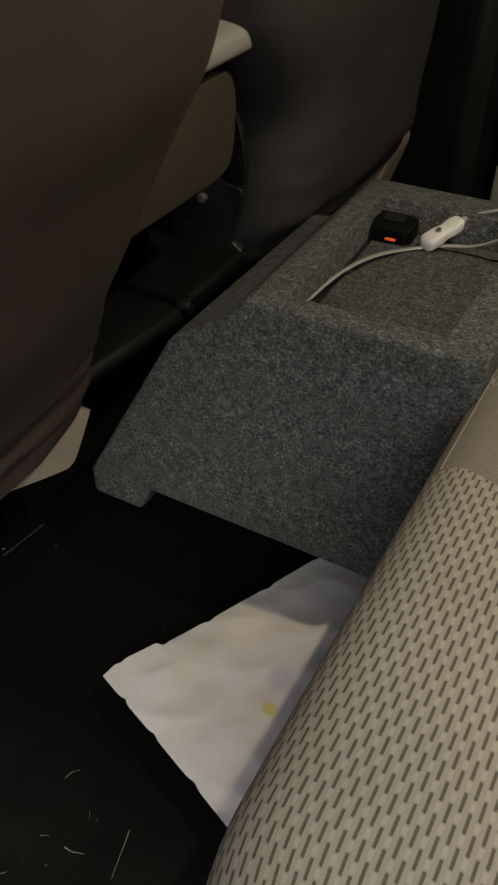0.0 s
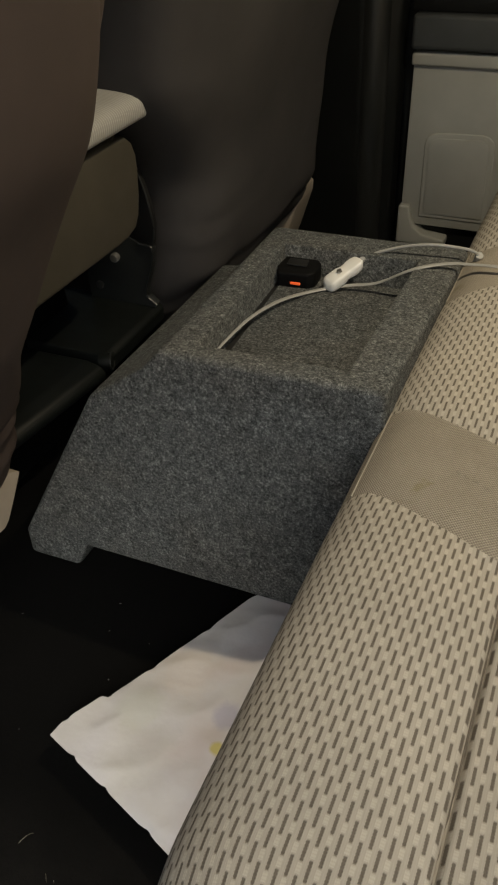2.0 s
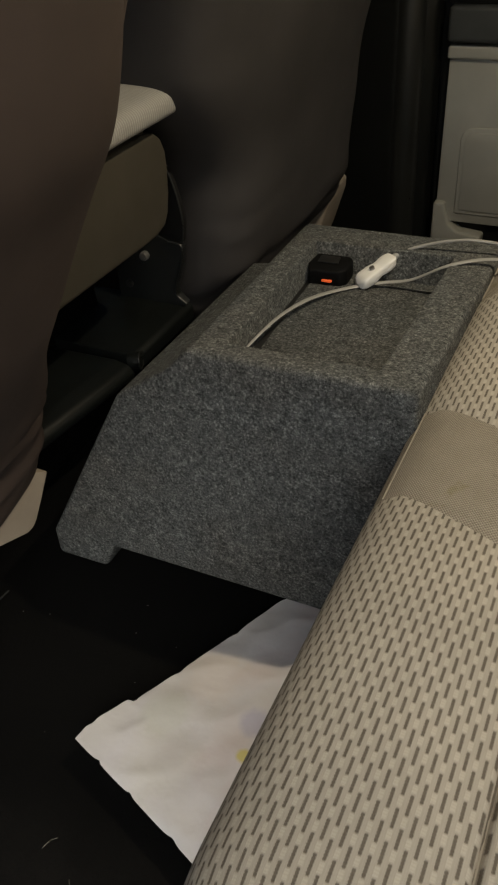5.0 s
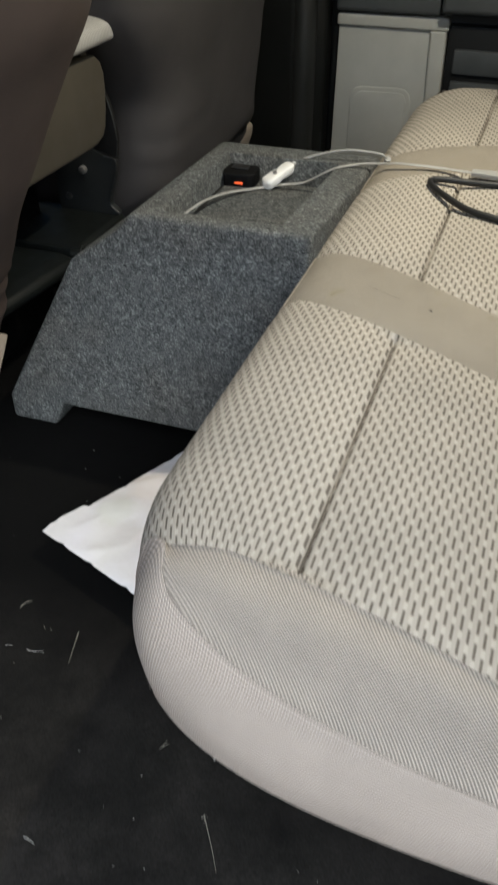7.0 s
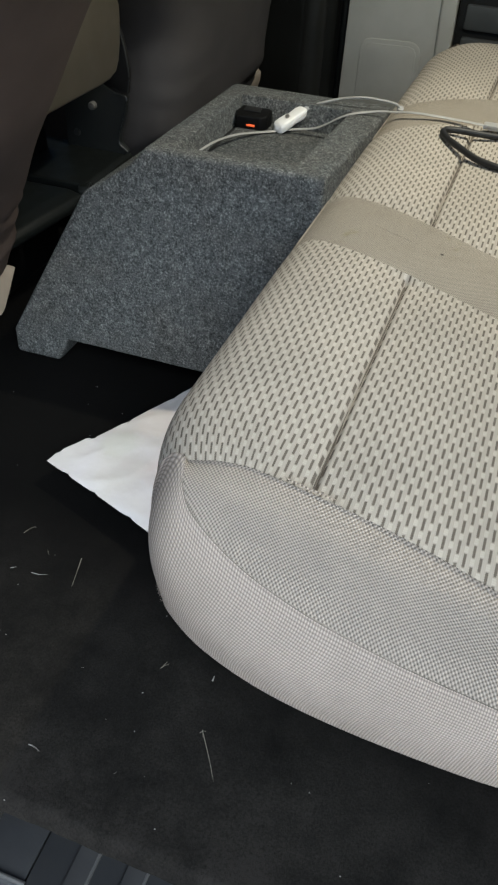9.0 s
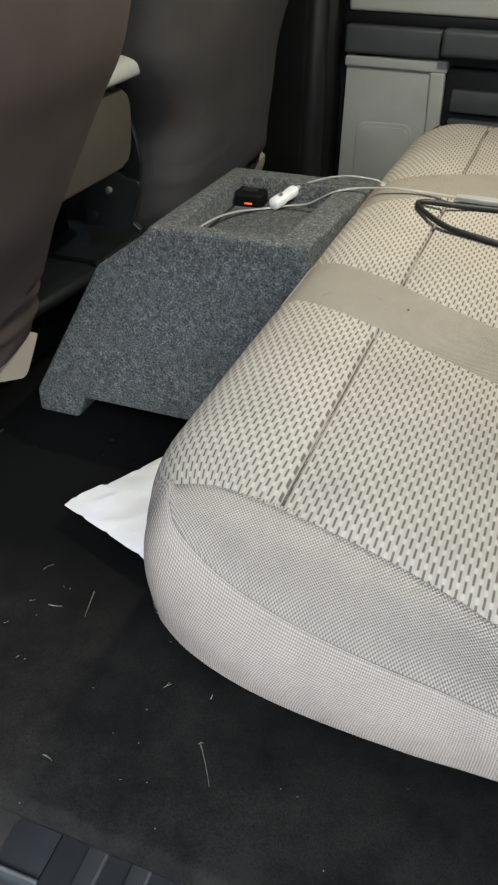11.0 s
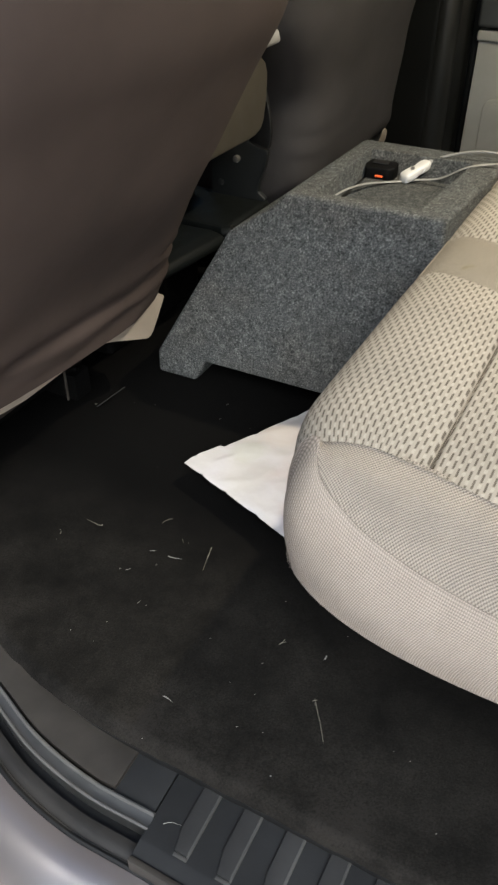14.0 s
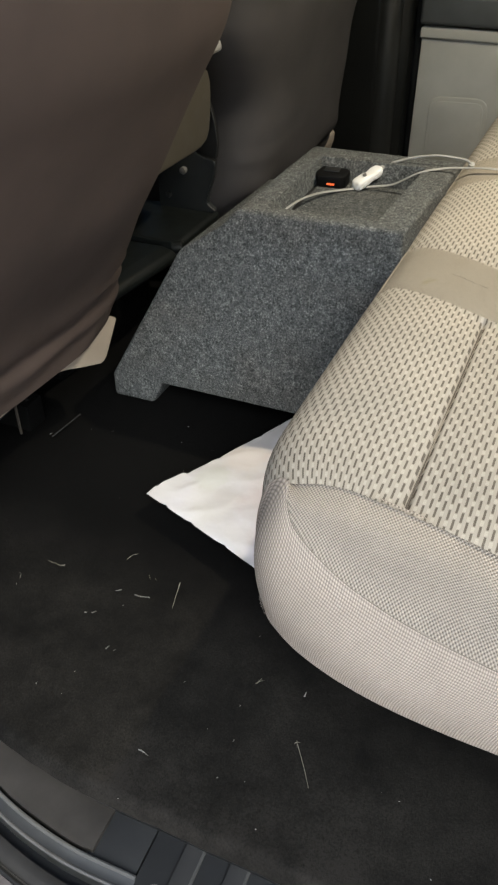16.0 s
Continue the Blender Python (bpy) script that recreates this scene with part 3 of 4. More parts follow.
def seat_back(line, y0, y1, thick=0.10, bow=0.012, seed=0.0, widen=0.0, hem=0.0, crease=0.0, taper=0.0):
    """The covered back of a seat: rear face, rounded sides and front."""
    prof = spline([(x, 0, z) for x, z in line], 70)
    rows = []
    for p in prof:
        row = []
        n = 44
        for j in range(n):
            a = 2 * math.pi * j / n
            ca, sa = math.cos(a), math.sin(a)
            u = math.copysign(abs(ca) ** 0.45, ca)
            w = math.copysign(abs(sa) ** 0.6, sa)
            rise = min(1.0, max(0.0, (p.z - 0.36) / 0.18))
            low_y = y0 - widen * rise * rise * (3 - 2 * rise)
            lean = min(1.0, max(0.0, (p.z - 0.27) / 0.19))
            lean = taper * lean * lean * (3 - 2 * lean)
            high_y = y1 - 0.092 * lean
            y = (low_y + high_y) / 2 + (high_y - low_y) / 2 * u
            x = p.x + 0.020 * lean * (1 + u) - thick * (1 - w) / 2 + bow * (1 - u * u) * max(w, 0)
            low = math.exp(-((p.z - 0.22) / 0.07) ** 2)
            soft = 0.45 if hem else 0.65
            wrinkle = 0.004 * noise.noise((u * 2 + seed, p.z * 9, seed)) + low * (soft * 0.017 * noise.noise((u * 2.0 + p.z * 9, p.z * 26 - u * 3, seed + 4)) + soft * 0.0065 * math.sin(62 * (p.z - 0.10 * u) + 2 * noise.noise((u * 2, p.z * 5, seed))))
            near_hem = math.exp(-((p.z - 0.235) / 0.055) ** 2) * math.exp(-((1 - u) / 0.55) ** 2)
            wrinkle += 0.0010 * min(1.0, 16 * hem) * near_hem * math.sin(120 * (p.z + 0.030 * (u - 1)) + 1.5 * math.sin(5 * u))
            if hem:
                for base, lean, spread, high, at, reach in ((0.212, -0.016, 0.010, 0.0064, 0.35, 0.75), (0.250, -0.060, 0.0060, 0.0050, 0.74, 0.20), (0.276, -0.045, 0.008, 0.0022, 0.90, 0.16)):
                    d = p.z - base - lean * (u - 1) - 0.004 * math.sin(7 * u)
                    wrinkle += high * (math.exp(-(d / spread) ** 2) - 0.9 * math.exp(-((d - 1.9 * spread) / spread) ** 2)) * math.exp(-((u - at) / reach) ** 2)
            fold = math.exp(-((p.z - 0.313 - 0.004 * math.sin(9 * u)) / 0.006) ** 2) - 0.6 * math.exp(-((p.z - 0.290) / 0.016) ** 2)
            wrinkle -= crease * fold * min(1.0, max(0.0, (-0.45 - u) * 2.5))
            sag = hem * (0.068 * max(0.0, -0.10 - y) + 0.05 * max(0.0, y + 0.10)) * max(0.0, 1 - (p.z - 0.17) / 0.12)
            row.append((x + wrinkle, y, p.z + sag))
        rows.append(row)
    bm = grid(rows, closed=True)
    bm.verts.ensure_lookup_table()
    bm.faces.new(bm.verts[:44])
    bm.faces.new(bm.verts[-44:])
    return bm


def lower_shell(points):
    """The pale shell that shows below the cover, deeper at the inner corner."""
    return prism(points, "x", -0.06, 0.012, 0.003, 2)


near_seat = thing("bucket_seat", "front car seat with a loose brown cloth cover", "car seat", (-0.2, -0.28, 0.0), "front seats")
adopt(part("backrest", seat_back(BACK, -0.56, 0.006, hem=1.0, taper=1.0), COVER), near_seat)
adopt(part("shell", lower_shell([(-0.004, 0.1617), (-0.0253, 0.1347), (-0.0435, 0.1135), (-0.052, 0.1085), (-0.0620, 0.1085), (-0.105, 0.127), (-0.150, 0.1475), (-0.175, 0.1565), (-0.21, 0.1600), (-0.26, 0.1600), (-0.35, 0.1590), (-0.41, 0.166), (-0.55, 0.185), (-0.55, 0.23), (-0.04, 0.186)]), BEIGE_CLOTH, None, "pale beige seat shell below the cover"), near_seat)
adopt(part("side_bolster", tube([(0.205, -0.125, 0.570), (0.232, -0.092, 0.640), (0.250, -0.070, 0.710), (0.256, -0.058, 0.80), (0.252, -0.054, 0.93)], 0.021, 14, count=24), COVER), near_seat)
adopt(part("seat_base", box((-0.62, -0.54, 0.09), (-0.05, -0.03, 0.26), 0.03, 3), COVER), near_seat)
for y in (-0.50, -0.125):
    rail = adopt(part("seat_rail", box((-0.60, y - 0.02, 0.0), (-0.085, y + 0.02, 0.05), 0.004), CHARGER), near_seat)
    part("bolt", cylinder((-0.10, y, 0.048), (-0.10, y, 0.056), 0.007, 12, 0.001), CHARGER, rail)
adopt(part("bracket", box((-0.0215, -0.237, 0.080), (-0.018, -0.2345, 0.175), 0.0008), GREYTRIM), near_seat)
adopt(part("adjuster_rod", cylinder((-0.042, -0.147, 0.006), (-0.026, -0.088, 0.016), 0.0012, 10, 0.0004), RUBBER), near_seat)
adopt(part("riser", box((-0.5, -0.46, 0.05), (-0.10, -0.10, 0.09), 0.005), CHARGER), near_seat)

far_seat = thing("bucket_seat", "front passenger seat with a charcoal cloth cover", "car seat", (-0.2, 0.7, 0.0), "front seats")
adopt(part("backrest", seat_back(BACK_FAR, 0.395, 0.955, 0.20, 0.006, 3.0, 0.100, crease=0.010), COVER_FAR), far_seat)
adopt(part("shell", prism([(-0.08, 0.04), (-0.08, 0.20), (0.030, 0.205), (0.047, 0.192), (0.045, 0.172), (0.018, 0.092), (-0.005, 0.04)], "y", 0.86, 0.957, 0.006, 3), BEIGE_CLOTH, None, "pale beige seat shell below the cover"), far_seat)
adopt(part("seat_base", box((-0.62, 0.45, 0.09), (-0.05, 0.95, 0.26), 0.03, 3), COVER_FAR), far_seat)
adopt(part("riser", box((-0.5, 0.48, 0.0), (-0.10, 0.92, 0.09), 0.005), BLACK), far_seat)

def lid_mesh():
    """The armrest lid: a long cushion with soft edges and a rounded end."""
    def ring(y, half, mid, back):
        out = []
        for k in range(48):
            a = 2 * math.pi * k / 48
            ca, sa = math.cos(a), math.sin(a)
            u = math.copysign(abs(ca) ** 0.21, ca)
            w = math.copysign(abs(sa) ** 0.62, sa)
            out.append((-0.19 + (0.250 - back) * u, y, mid + half * w))
        return out
    rows = [ring(-0.02 + 0.340 * i / 14, 0.0215, 0.5085, 0.0) for i in range(15)]
    for i in range(1, 15):
        a = 0.5 * math.pi * i / 14.4
        rows.append(ring(0.320 + 0.034 * math.sin(a), 0.0215 * math.cos(a) ** 0.46, 0.5085 + 0.004 * math.sin(a) ** 2, 0.020 * (1 - math.cos(a))))
    bm = grid(rows, closed=True)
    bm.verts.ensure_lookup_table()
    bm.faces.new(bm.verts[:48])
    bm.faces.new(bm.verts[-48:])
    bmesh.ops.recalc_face_normals(bm, faces=bm.faces)
    return bm


console = thing("folding_console", "beige folding armrest between the front seats", "armrest", (-0.2, 0.19, 0.0))
adopt(part("lid", lid_mesh(), LIDCLOTH), console)
adopt(part("hinge", box((-0.10, 0.262, 0.478), (0.030, 0.280, 0.496), 0.004), OLIVE), console)
adopt(part("rear_panel", prism([(-0.01, 0.350), (-0.01, 0.481), (0.265, 0.481), (0.290, 0.478), (0.306, 0.466), (0.313, 0.449), (0.3135, 0.430), (0.309, 0.396), (0.302, 0.372), (0.291, 0.358), (0.270, 0.352), (0.246, 0.351), (0.05, 0.354)], "x", -0.34, 0.037, 0.007, 3), OLIVE), console)
adopt(part("base", prism([(0.0, 0.0), (0.0, 0.33), (0.27, 0.35), (0.31, 0.33), (0.32, 0.20), (0.32, 0.0)], "x", -0.40, -0.12, 0.012, 3), CHARGER), console)
RIM = [(-0.0013, 0.307), (0.0204, 0.302), (0.0165, 0.272), (0.004, 0.238), (0.003, 0.2225), (0.0175, 0.2110)]
bracket = adopt(part("bracket", prism([(0.012, 0.204), (-0.10, 0.204), (-0.10, 0.335), (-0.02, 0.316)] + RIM, "y", 0.347, 0.360, 0.002, 2), PLATE), console)
part("rim", tube([(x, 0.3462, z) for x, z in RIM], 0.0015, 8, count=30), STRIP, bracket)
adopt(part("shelf", prism([(-0.34, 0.178), (-0.34, 0.203), (0.012, 0.206), (0.019, 0.200), (0.017, 0.178)], "y", 0.203, 0.364, 0.004, 3), BRACKET), console)
step = prism([(-0.34, 0.172), (-0.34, 0.190), (-0.10, 0.197), (-0.012, 0.199), (0.010, 0.194), (0.018, 0.184), (0.014, 0.172)], "y", -0.035, 0.196, 0.005, 3)
for v in step.verts:
    v.co.x -= 0.14 * max(0.0, 0.17 - v.co.y)
adopt(part("step", step, BRACKET), console)
ferrule = adopt(part("ferrule", cylinder((0.004, 0.203, 0.194), (0.020, 0.208, 0.196), 0.0115, 20, 0.002), BRACKET), console)
part("rim", tube([Vector((0.0205, 0.2082, 0.196)) + 0.0118 * Vector((-0.34 * math.cos(2 * math.pi * k / 24), 0.94 * math.cos(2 * math.pi * k / 24), math.sin(2 * math.pi * k / 24))) for k in range(25)], 0.0014, 6), STRIP, ferrule)
adopt(part("knob", cylinder((-0.042, 0.348, 0.281), (-0.042, 0.337, 0.281), 0.0068, 16, 0.003), TRIMEDGE), console)
adopt(part("bolt", cylinder((-0.078, 0.348, 0.230), (-0.078, 0.342, 0.230), 0.006, 14, 0.002), STRIP), console)
STRAP = [(0.0100, 0.412), (0.0165, 0.396), (0.0235, 0.368), (0.0270, 0.335), (0.0230, 0.308)]
side_plate = adopt(part("side_plate", prism(STRAP + [(-0.03, 0.318), (-0.03, 0.42)], "y", 0.3485, 0.358, 0.002, 2), RUBBER), console)
part("strap", tube([(x, 0.3475, z) for x, z in STRAP], 0.0014, 8, 0.8, count=20), STRIP, side_plate)


# ---- rear bench ----
SECTION = [(0.500, 0.205), (0.472, 0.210), (0.457, 0.238), (0.450, 0.270), (0.4455, 0.296), (0.4460, 0.317), (0.4555, 0.3345), (0.472, 0.3475), (0.494, 0.3550), (0.525, 0.3592), (0.565, 0.3604), (0.65, 0.358), (0.76, 0.353), (0.88, 0.344), (1.03, 0.33)]
MIDDLE = 0.155
GROOVE = 0.5895
dense = spline([(x, 0, z) for x, z in SECTION], 1600)
sec = [p for i, p in enumerate(dense) if i % 12 == 0 or i == 1599 or (abs(p.x - GROOVE) < 0.012 and i % 2 == 0)]
arc = [0.0]
for a, b in zip(sec, sec[1:]):
    arc.append(arc[-1] + (b - a).length)


def edge_pattern(x):
    front = min(1.0, max(0.0, (0.476 - x) / 0.024))
    return -0.470 + 0.010 * front - 0.10 * max(0.0, x - 0.53) - 0.6 * max(0.0, x - 0.53) ** 2


def edge_band(x):
    return -0.085 - 0.50 * max(0.0, x - 0.47) + 0.20 * max(0.0, x - 0.47) ** 2


def edge_mid(x):
    return 0.040 - 0.52 * max(0.0, x - 0.47) + 0.12 * max(0.0, x - 0.47) ** 2


def mirrored(f):
    return lambda x: 2 * MIDDLE - f(x)


bench = thing("rear_bench", "light beige cloth rear bench with dash-patterned seat panels", "car bench", (0.75, 0.155, 0.0))


def top_panel(lo, hi, bulge, groove, n=60):
    rows, uvs = [], []
    for j in range(n + 1):
        f = j / n
        row, uv = [], []
        for p, s in zip(sec, arc):
            a, b = lo(p.x), hi(p.x)
            y = a + (b - a) * f
            on_top = min(1.0, max(0.0, (p.z - 0.30) / 0.04))
            swell = bulge * (1 - (2 * f - 1) ** 8) - 0.004
            z = p.z + on_top * swell
            if groove:
                ends = min(1.0, 40 * f * (1 - f)) if f < 0.5 else min(1.0, 40 * f * (1 - f))
                z -= on_top * ends * (0.008 * math.exp(-(abs(p.x - GROOVE) / 0.0022) ** 1.5) + 0.005 * math.exp(-((p.x - GROOVE) / 0.03) ** 2))
            z += on_top * 0.002 * noise.noise((p.x * 9, y * 9, 0))
            row.append((p.x + corner(p.x, y), y, z))
            uv.append((y, s))
        rows.append(row)
        uvs.append(uv)
    return grid(rows, uvs)


def corner(x, y):
    """How far the front roll draws back towards the bench's ends."""
    d = max(0.0, abs(y - MIDDLE) - 0.535) / 0.08
    return 0.016 * d * d * max(0.0, min(1.0, (0.56 - x) / 0.08))


adopt(part("seat_panel", top_panel(edge_pattern, edge_band, 0.004, True), DASHED, None, "pale cloth panel woven with dark dashes"), bench)
adopt(part("seat_panel", top_panel(edge_mid, mirrored(edge_mid), 0.004, True), DASHED, None, "pale cloth panel woven with dark dashes"), bench)
adopt(part("seat_panel", top_panel(mirrored(edge_band), mirrored(edge_pattern), 0.004, True), DASHED, None, "pale cloth panel woven with dark dashes"), bench)
adopt(part("seat_band", top_panel(edge_band, edge_mid, 0.0015, False, 24), BAND, None, "plain beige cloth band between the seat panels"), bench)
adopt(part("seat_band", top_panel(mirrored(edge_mid), mirrored(edge_band), 0.0015, False, 24), BAND, None, "plain beige cloth band between the seat panels"), bench)

SEAM = [(0.488, -0.461, 0.210), (0.4615, -0.458, 0.285), (0.4620, -0.4585, 0.316), (0.4755, -0.4620, 0.3390), (0.4895, -0.4710, 0.3482), (0.4965, -0.4895, 0.3395), (0.5125, -0.5050, 0.3255), (0.556, -0.5220, 0.3075),
        (0.612, -0.5360, 0.2970), (0.675, -0.5465, 0.2922), (0.745, -0.5525, 0.2880), (0.81, -0.5595, 0.2860), (1.03, -0.5725, 0.280)]
FOOT = [(0.490, -0.461, 0.208), (0.474, -0.466, 0.208), (0.470, -0.475, 0.208), (0.4705, -0.480, 0.208), (0.472, -0.486, 0.208), (0.479, -0.496, 0.208), (0.492, -0.510, 0.208), (0.528, -0.531, 0.208),
        (0.583, -0.548, 0.208), (0.65, -0.558, 0.210), (0.735, -0.563, 0.214), (0.81, -0.562, 0.216), (1.03, -0.562, 0.216)]


def flip(p):
    return Vector((p[0], 2 * MIDDLE - p[1], p[2]))


def seam_dip(d, x):
    """How deep the cloth is drawn in beside the end seam, a little puckered."""
    return (0.0010 + 0.0006 * noise.noise((x * 90, 0, 0))) * math.exp(-(d / 0.0028) ** 2)


def hermite(a, b, way_a, way_b, f):
    """A point of the smooth curve that leaves a along way_a and reaches b along way_b."""
    g = 1 - f
    return a * (g * g * (1 + 2 * f)) + way_a * (f * g * g) + b * (f * f * (3 - 2 * f)) - way_b * (f * f * g)


def outward(i):
    """The way out of the cushion's end, at one of the 120 steps from its front round to its back."""
    turn = min(1.0, i / 62)
    turn = 0.5 * math.pi * turn * turn * (3 - 2 * turn)
    return Vector((-math.cos(turn), -math.sin(turn), 0))


TOP_LINE = [Vector((p.x + corner(p.x, -0.47), 0, p.z)) for p in sec if p.z > 0.345]


def border_start(x):
    """Where the plain border leaves the patterned panel."""
    z = np.interp(x, [p.x for p in TOP_LINE], [p.z for p in TOP_LINE])
    return Vector((x, edge_pattern(x) + 0.005, z - 0.0046))


def seam_way(c, out):
    """The slope of the cloth where it passes the end seam: the same above and below it."""
    a = border_start(c.x)
    full = min(1.0, (c - a).length / 0.030) if c.x > 0.4895 else 0.0
    steep = out * (0.50 + 0.45 * math.exp(-((c.x - 0.4895) / 0.010) ** 2)) + Vector((0, 0, -0.87))
    return ((c - a).normalized() * 0.45 * full + steep).normalized()


def bolster(side):
    """The plain border between the patterned panel and the end seam."""
    n = 90
    seam = spline(SEAM[4:], n)
    rows, uvs = [], []
    for k in range(25):
        f = k / 24
        row, uv = [], []
        for i in range(n):
            c = seam[i]
            a = border_start(c.x)
            long = (a - c).length
            way = Vector((0, -1, -0.16)).normalized()
            p = hermite(a, c, way * 1.5 * long, seam_way(c, outward(40 + i * 0.9)) * 1.5 * long, f)
            p += Vector((0, 0.45, -0.9)) * seam_dip((1 - f) * long, c.x)
            row.append(side(p))
            uv.append((c.x, f * long))
        rows.append(row)
        uvs.append(uv)
    return grid(rows, uvs)


def end_panel(side):
    h, g = spline(SEAM, 120), spline(FOOT, 120)
    rows, uvs = [], []
    for k in range(29):
        f = (k / 28) ** 1.2
        row, uv, run = [], [], 0.0
        for i in range(120):
            out = outward(i)
            tall = (h[i] - g[i]).length
            wide = min(1.0, i / 34)
            top = seam_way(h[i], out).lerp(Vector((0, 0, -1)), 1 - wide) * (0.95 + 0.2 * min(1.0, i / 80)) * tall
            low = (Vector((0, 0, -1)) - out * 0.32 * wide) * 1.1 * tall
            p = hermite(h[i], g[i], top, low, f)
            if h[i].x > 0.490:
                p -= out * seam_dip(f * tall, h[i].x)
            p += out * 0.0012 * noise.noise((g[i].x * 9, g[i].y * 9, p.z * 22)) * math.sin(math.pi * f) * wide
            row.append(p)
            if i:
                run += (g[i] - g[i - 1]).length
            uv.append((run, f * 0.1))
        rows.append(row)
        uvs.append(uv)
    for again in range(40):
        for k in range(1, 28):
            row, soft = rows[k], min(1.0, k / 7)
            rows[k] = row[:1] + [row[i].lerp((row[i - 1] + row[i + 1]) / 2, 0.5 * soft) if 22 < i < 80 else row[i] for i in range(1, 119)] + row[-1:]
    return grid([[side(p) for p in row] for row in rows], uvs)


same = lambda p: Vector(p)
for side in (same, flip):
    adopt(part("end_border", bolster(side), WEAVE, None, "plain beige cloth border at the bench's end"), bench)
    adopt(part("end_panel", end_panel(side), SIDE, None, "pale ribbed cloth end of the cushion"), bench)
    adopt(part("seam", tube([side(p + Vector((0, 0.0004, -0.0008))) for p in spline(SEAM[4:], 90)], 0.0005, 6), SEAM_THREAD), bench)
for lo, hi in ((edge_pattern, edge_band), (edge_mid, mirrored(edge_mid)), (mirrored(edge_band), mirrored(edge_pattern))):
    a, b = lo(GROOVE) + 0.012, hi(GROOVE) - 0.012
    adopt(part("groove_seam", tube([(GROOVE, a + (b - a) * k / 30, 0.3475 + 0.0004 * (k % 2)) for k in range(31)], 0.0011, 6), THREAD), bench)
for lo, hi in ((edge_band, edge_mid), (mirrored(edge_mid), mirrored(edge_band))):
    line = [Vector((p.x, 0.52 * hi(p.x) + 0.48 * lo(p.x), p.z - 0.0019)) for p in sec if p.x > 0.462 and p.z > 0.34]
    for k in range(0, len(line) - 3, 2):
        if (line[k + 1] - line[k]).length < 0.003 or not 0.53 < line[k].x < 0.585:
            continue
        adopt(part("stitch", tube([line[k], line[k + 1]], 0.00030, 5), BAND), bench)
    front = [Vector((0.4553, lo(0.46) + (hi(0.46) - lo(0.46)) * k / 48, 0.3330 + 0.0004 * (k % 2))) for k in range(49)]
    adopt(part("front_piping", tube(front, 0.0007, 6), PALE_THREAD), bench)
fray = bmesh.new()
FOOT_LINE = spline(FOOT, 120)
for k in range(90):
    p = FOOT_LINE[12 + int(44 * random.random())]
    way = Vector((random.uniform(-1, 0.1), random.uniform(-1, 0.1), random.uniform(-0.5, 0.5))).normalized()
    q = p + Vector((0, 0, random.uniform(-0.001, 0.004)))
    piece = tube([q, q + way * random.uniform(0.0008, 0.0018), q + way * random.uniform(0.0018, 0.0030) + Vector((0, 0, random.uniform(-0.0012, 0.0008)))], 0.00022, 4)
    mesh = bpy.data.meshes.new("fray")
    piece.to_mesh(mesh)
    piece.free()
    fray.from_mesh(mesh)
    bpy.data.meshes.remove(mesh)
adopt(part("fray", fray, SIDE, None, "frayed cloth threads at the cushion's lower corner"), bench)
adopt(part("underside", box((0.53, -0.49, 0.195), (1.03, 0.80, 0.216)), BLACK), bench)
for y in (-0.05, 0.36):
    adopt(part("stand", box((0.80, y - 0.03, 0.0), (1.0, y + 0.03, 0.196), 0.006), BLACK), bench)

# ---- carpeted box ----
carpet_box = thing("console_box", "grey felt-carpeted box with a sunken top tray", "storage box", (0.2, 0.2, 0.0))


def console_mesh():
    """The felt-covered body: sloping side, ledge, and a tray sunk in the top."""
    prof = [(-0.018, 0.0), (-0.018, 0.042), (0.124, 0.290), (0.196, 0.340), (0.220, 0.367), (0.454, 0.371), (0.453, 0.052), (0.078, 0.045), (0.060, 0.002)]
    bm = prism(prof, "y", 0.004, 0.405)
    for v in bm.verts:
        if abs(v.co.x - 0.196) < 0.001 and v.co.y > 0.2:
            v.co.x, v.co.z = 0.152, 0.293
        if abs(v.co.x - 0.220) < 0.001 and v.co.y > 0.2:
            v.co.x = 0.211
    bm.normal_update()
    top = max((f for f in bm.faces if len(f.verts) == 4), key=lambda f: f.calc_center_median().z)
    bmesh.ops.inset_region(bm, faces=[top], thickness=0.03, use_even_offset=True)
    for v in top.verts:
        near, left = v.co.y < 0.2, v.co.x < 0.34
        v.co.x = (0.2535 if near else 0.2430) if left else (0.409 if near else 0.404)
        v.co.y = (0.046 if left else 0.047) if near else 0.344
    deep = bmesh.ops.extrude_discrete_faces(bm, faces=[top])["faces"][0]
    for v in deep.verts:
        v.co.z -= 0.095
        v.co.x += 0.001 if v.co.x < 0.33 else -0.012
        v.co.y += 0.002 if v.co.y < 0.2 else -0.002
    for v in bm.verts:
        f = v.co.y / 0.405
        v.co.z *= 1 - 0.085 * f
        if v.co.x < 0.34 and v.co.z > 0.2:
            v.co.x -= 0.020 * f
        v.co.y += 0.03 * v.co.z * (1 if v.co.y < 0.03 else 0)
    inner = [e for e in bm.edges if all(0.221 < v.co.x < 0.43 and 0.040 < v.co.y < 0.35 and v.co.z > 0.22 for v in e.verts)]
    bmesh.ops.bevel(bm, geom=inner, offset=0.0025, segments=2, profile=0.5, affect="EDGES")
    outer = [e for e in bm.edges if e.is_valid and e.calc_face_angle(0) > 0.25 and not all(0.221 < v.co.x < 0.43 and 0.036 < v.co.y < 0.355 for v in e.verts)]
    bmesh.ops.bevel(bm, geom=outer, offset=0.009, segments=4, profile=0.6, affect="EDGES")
    return bm


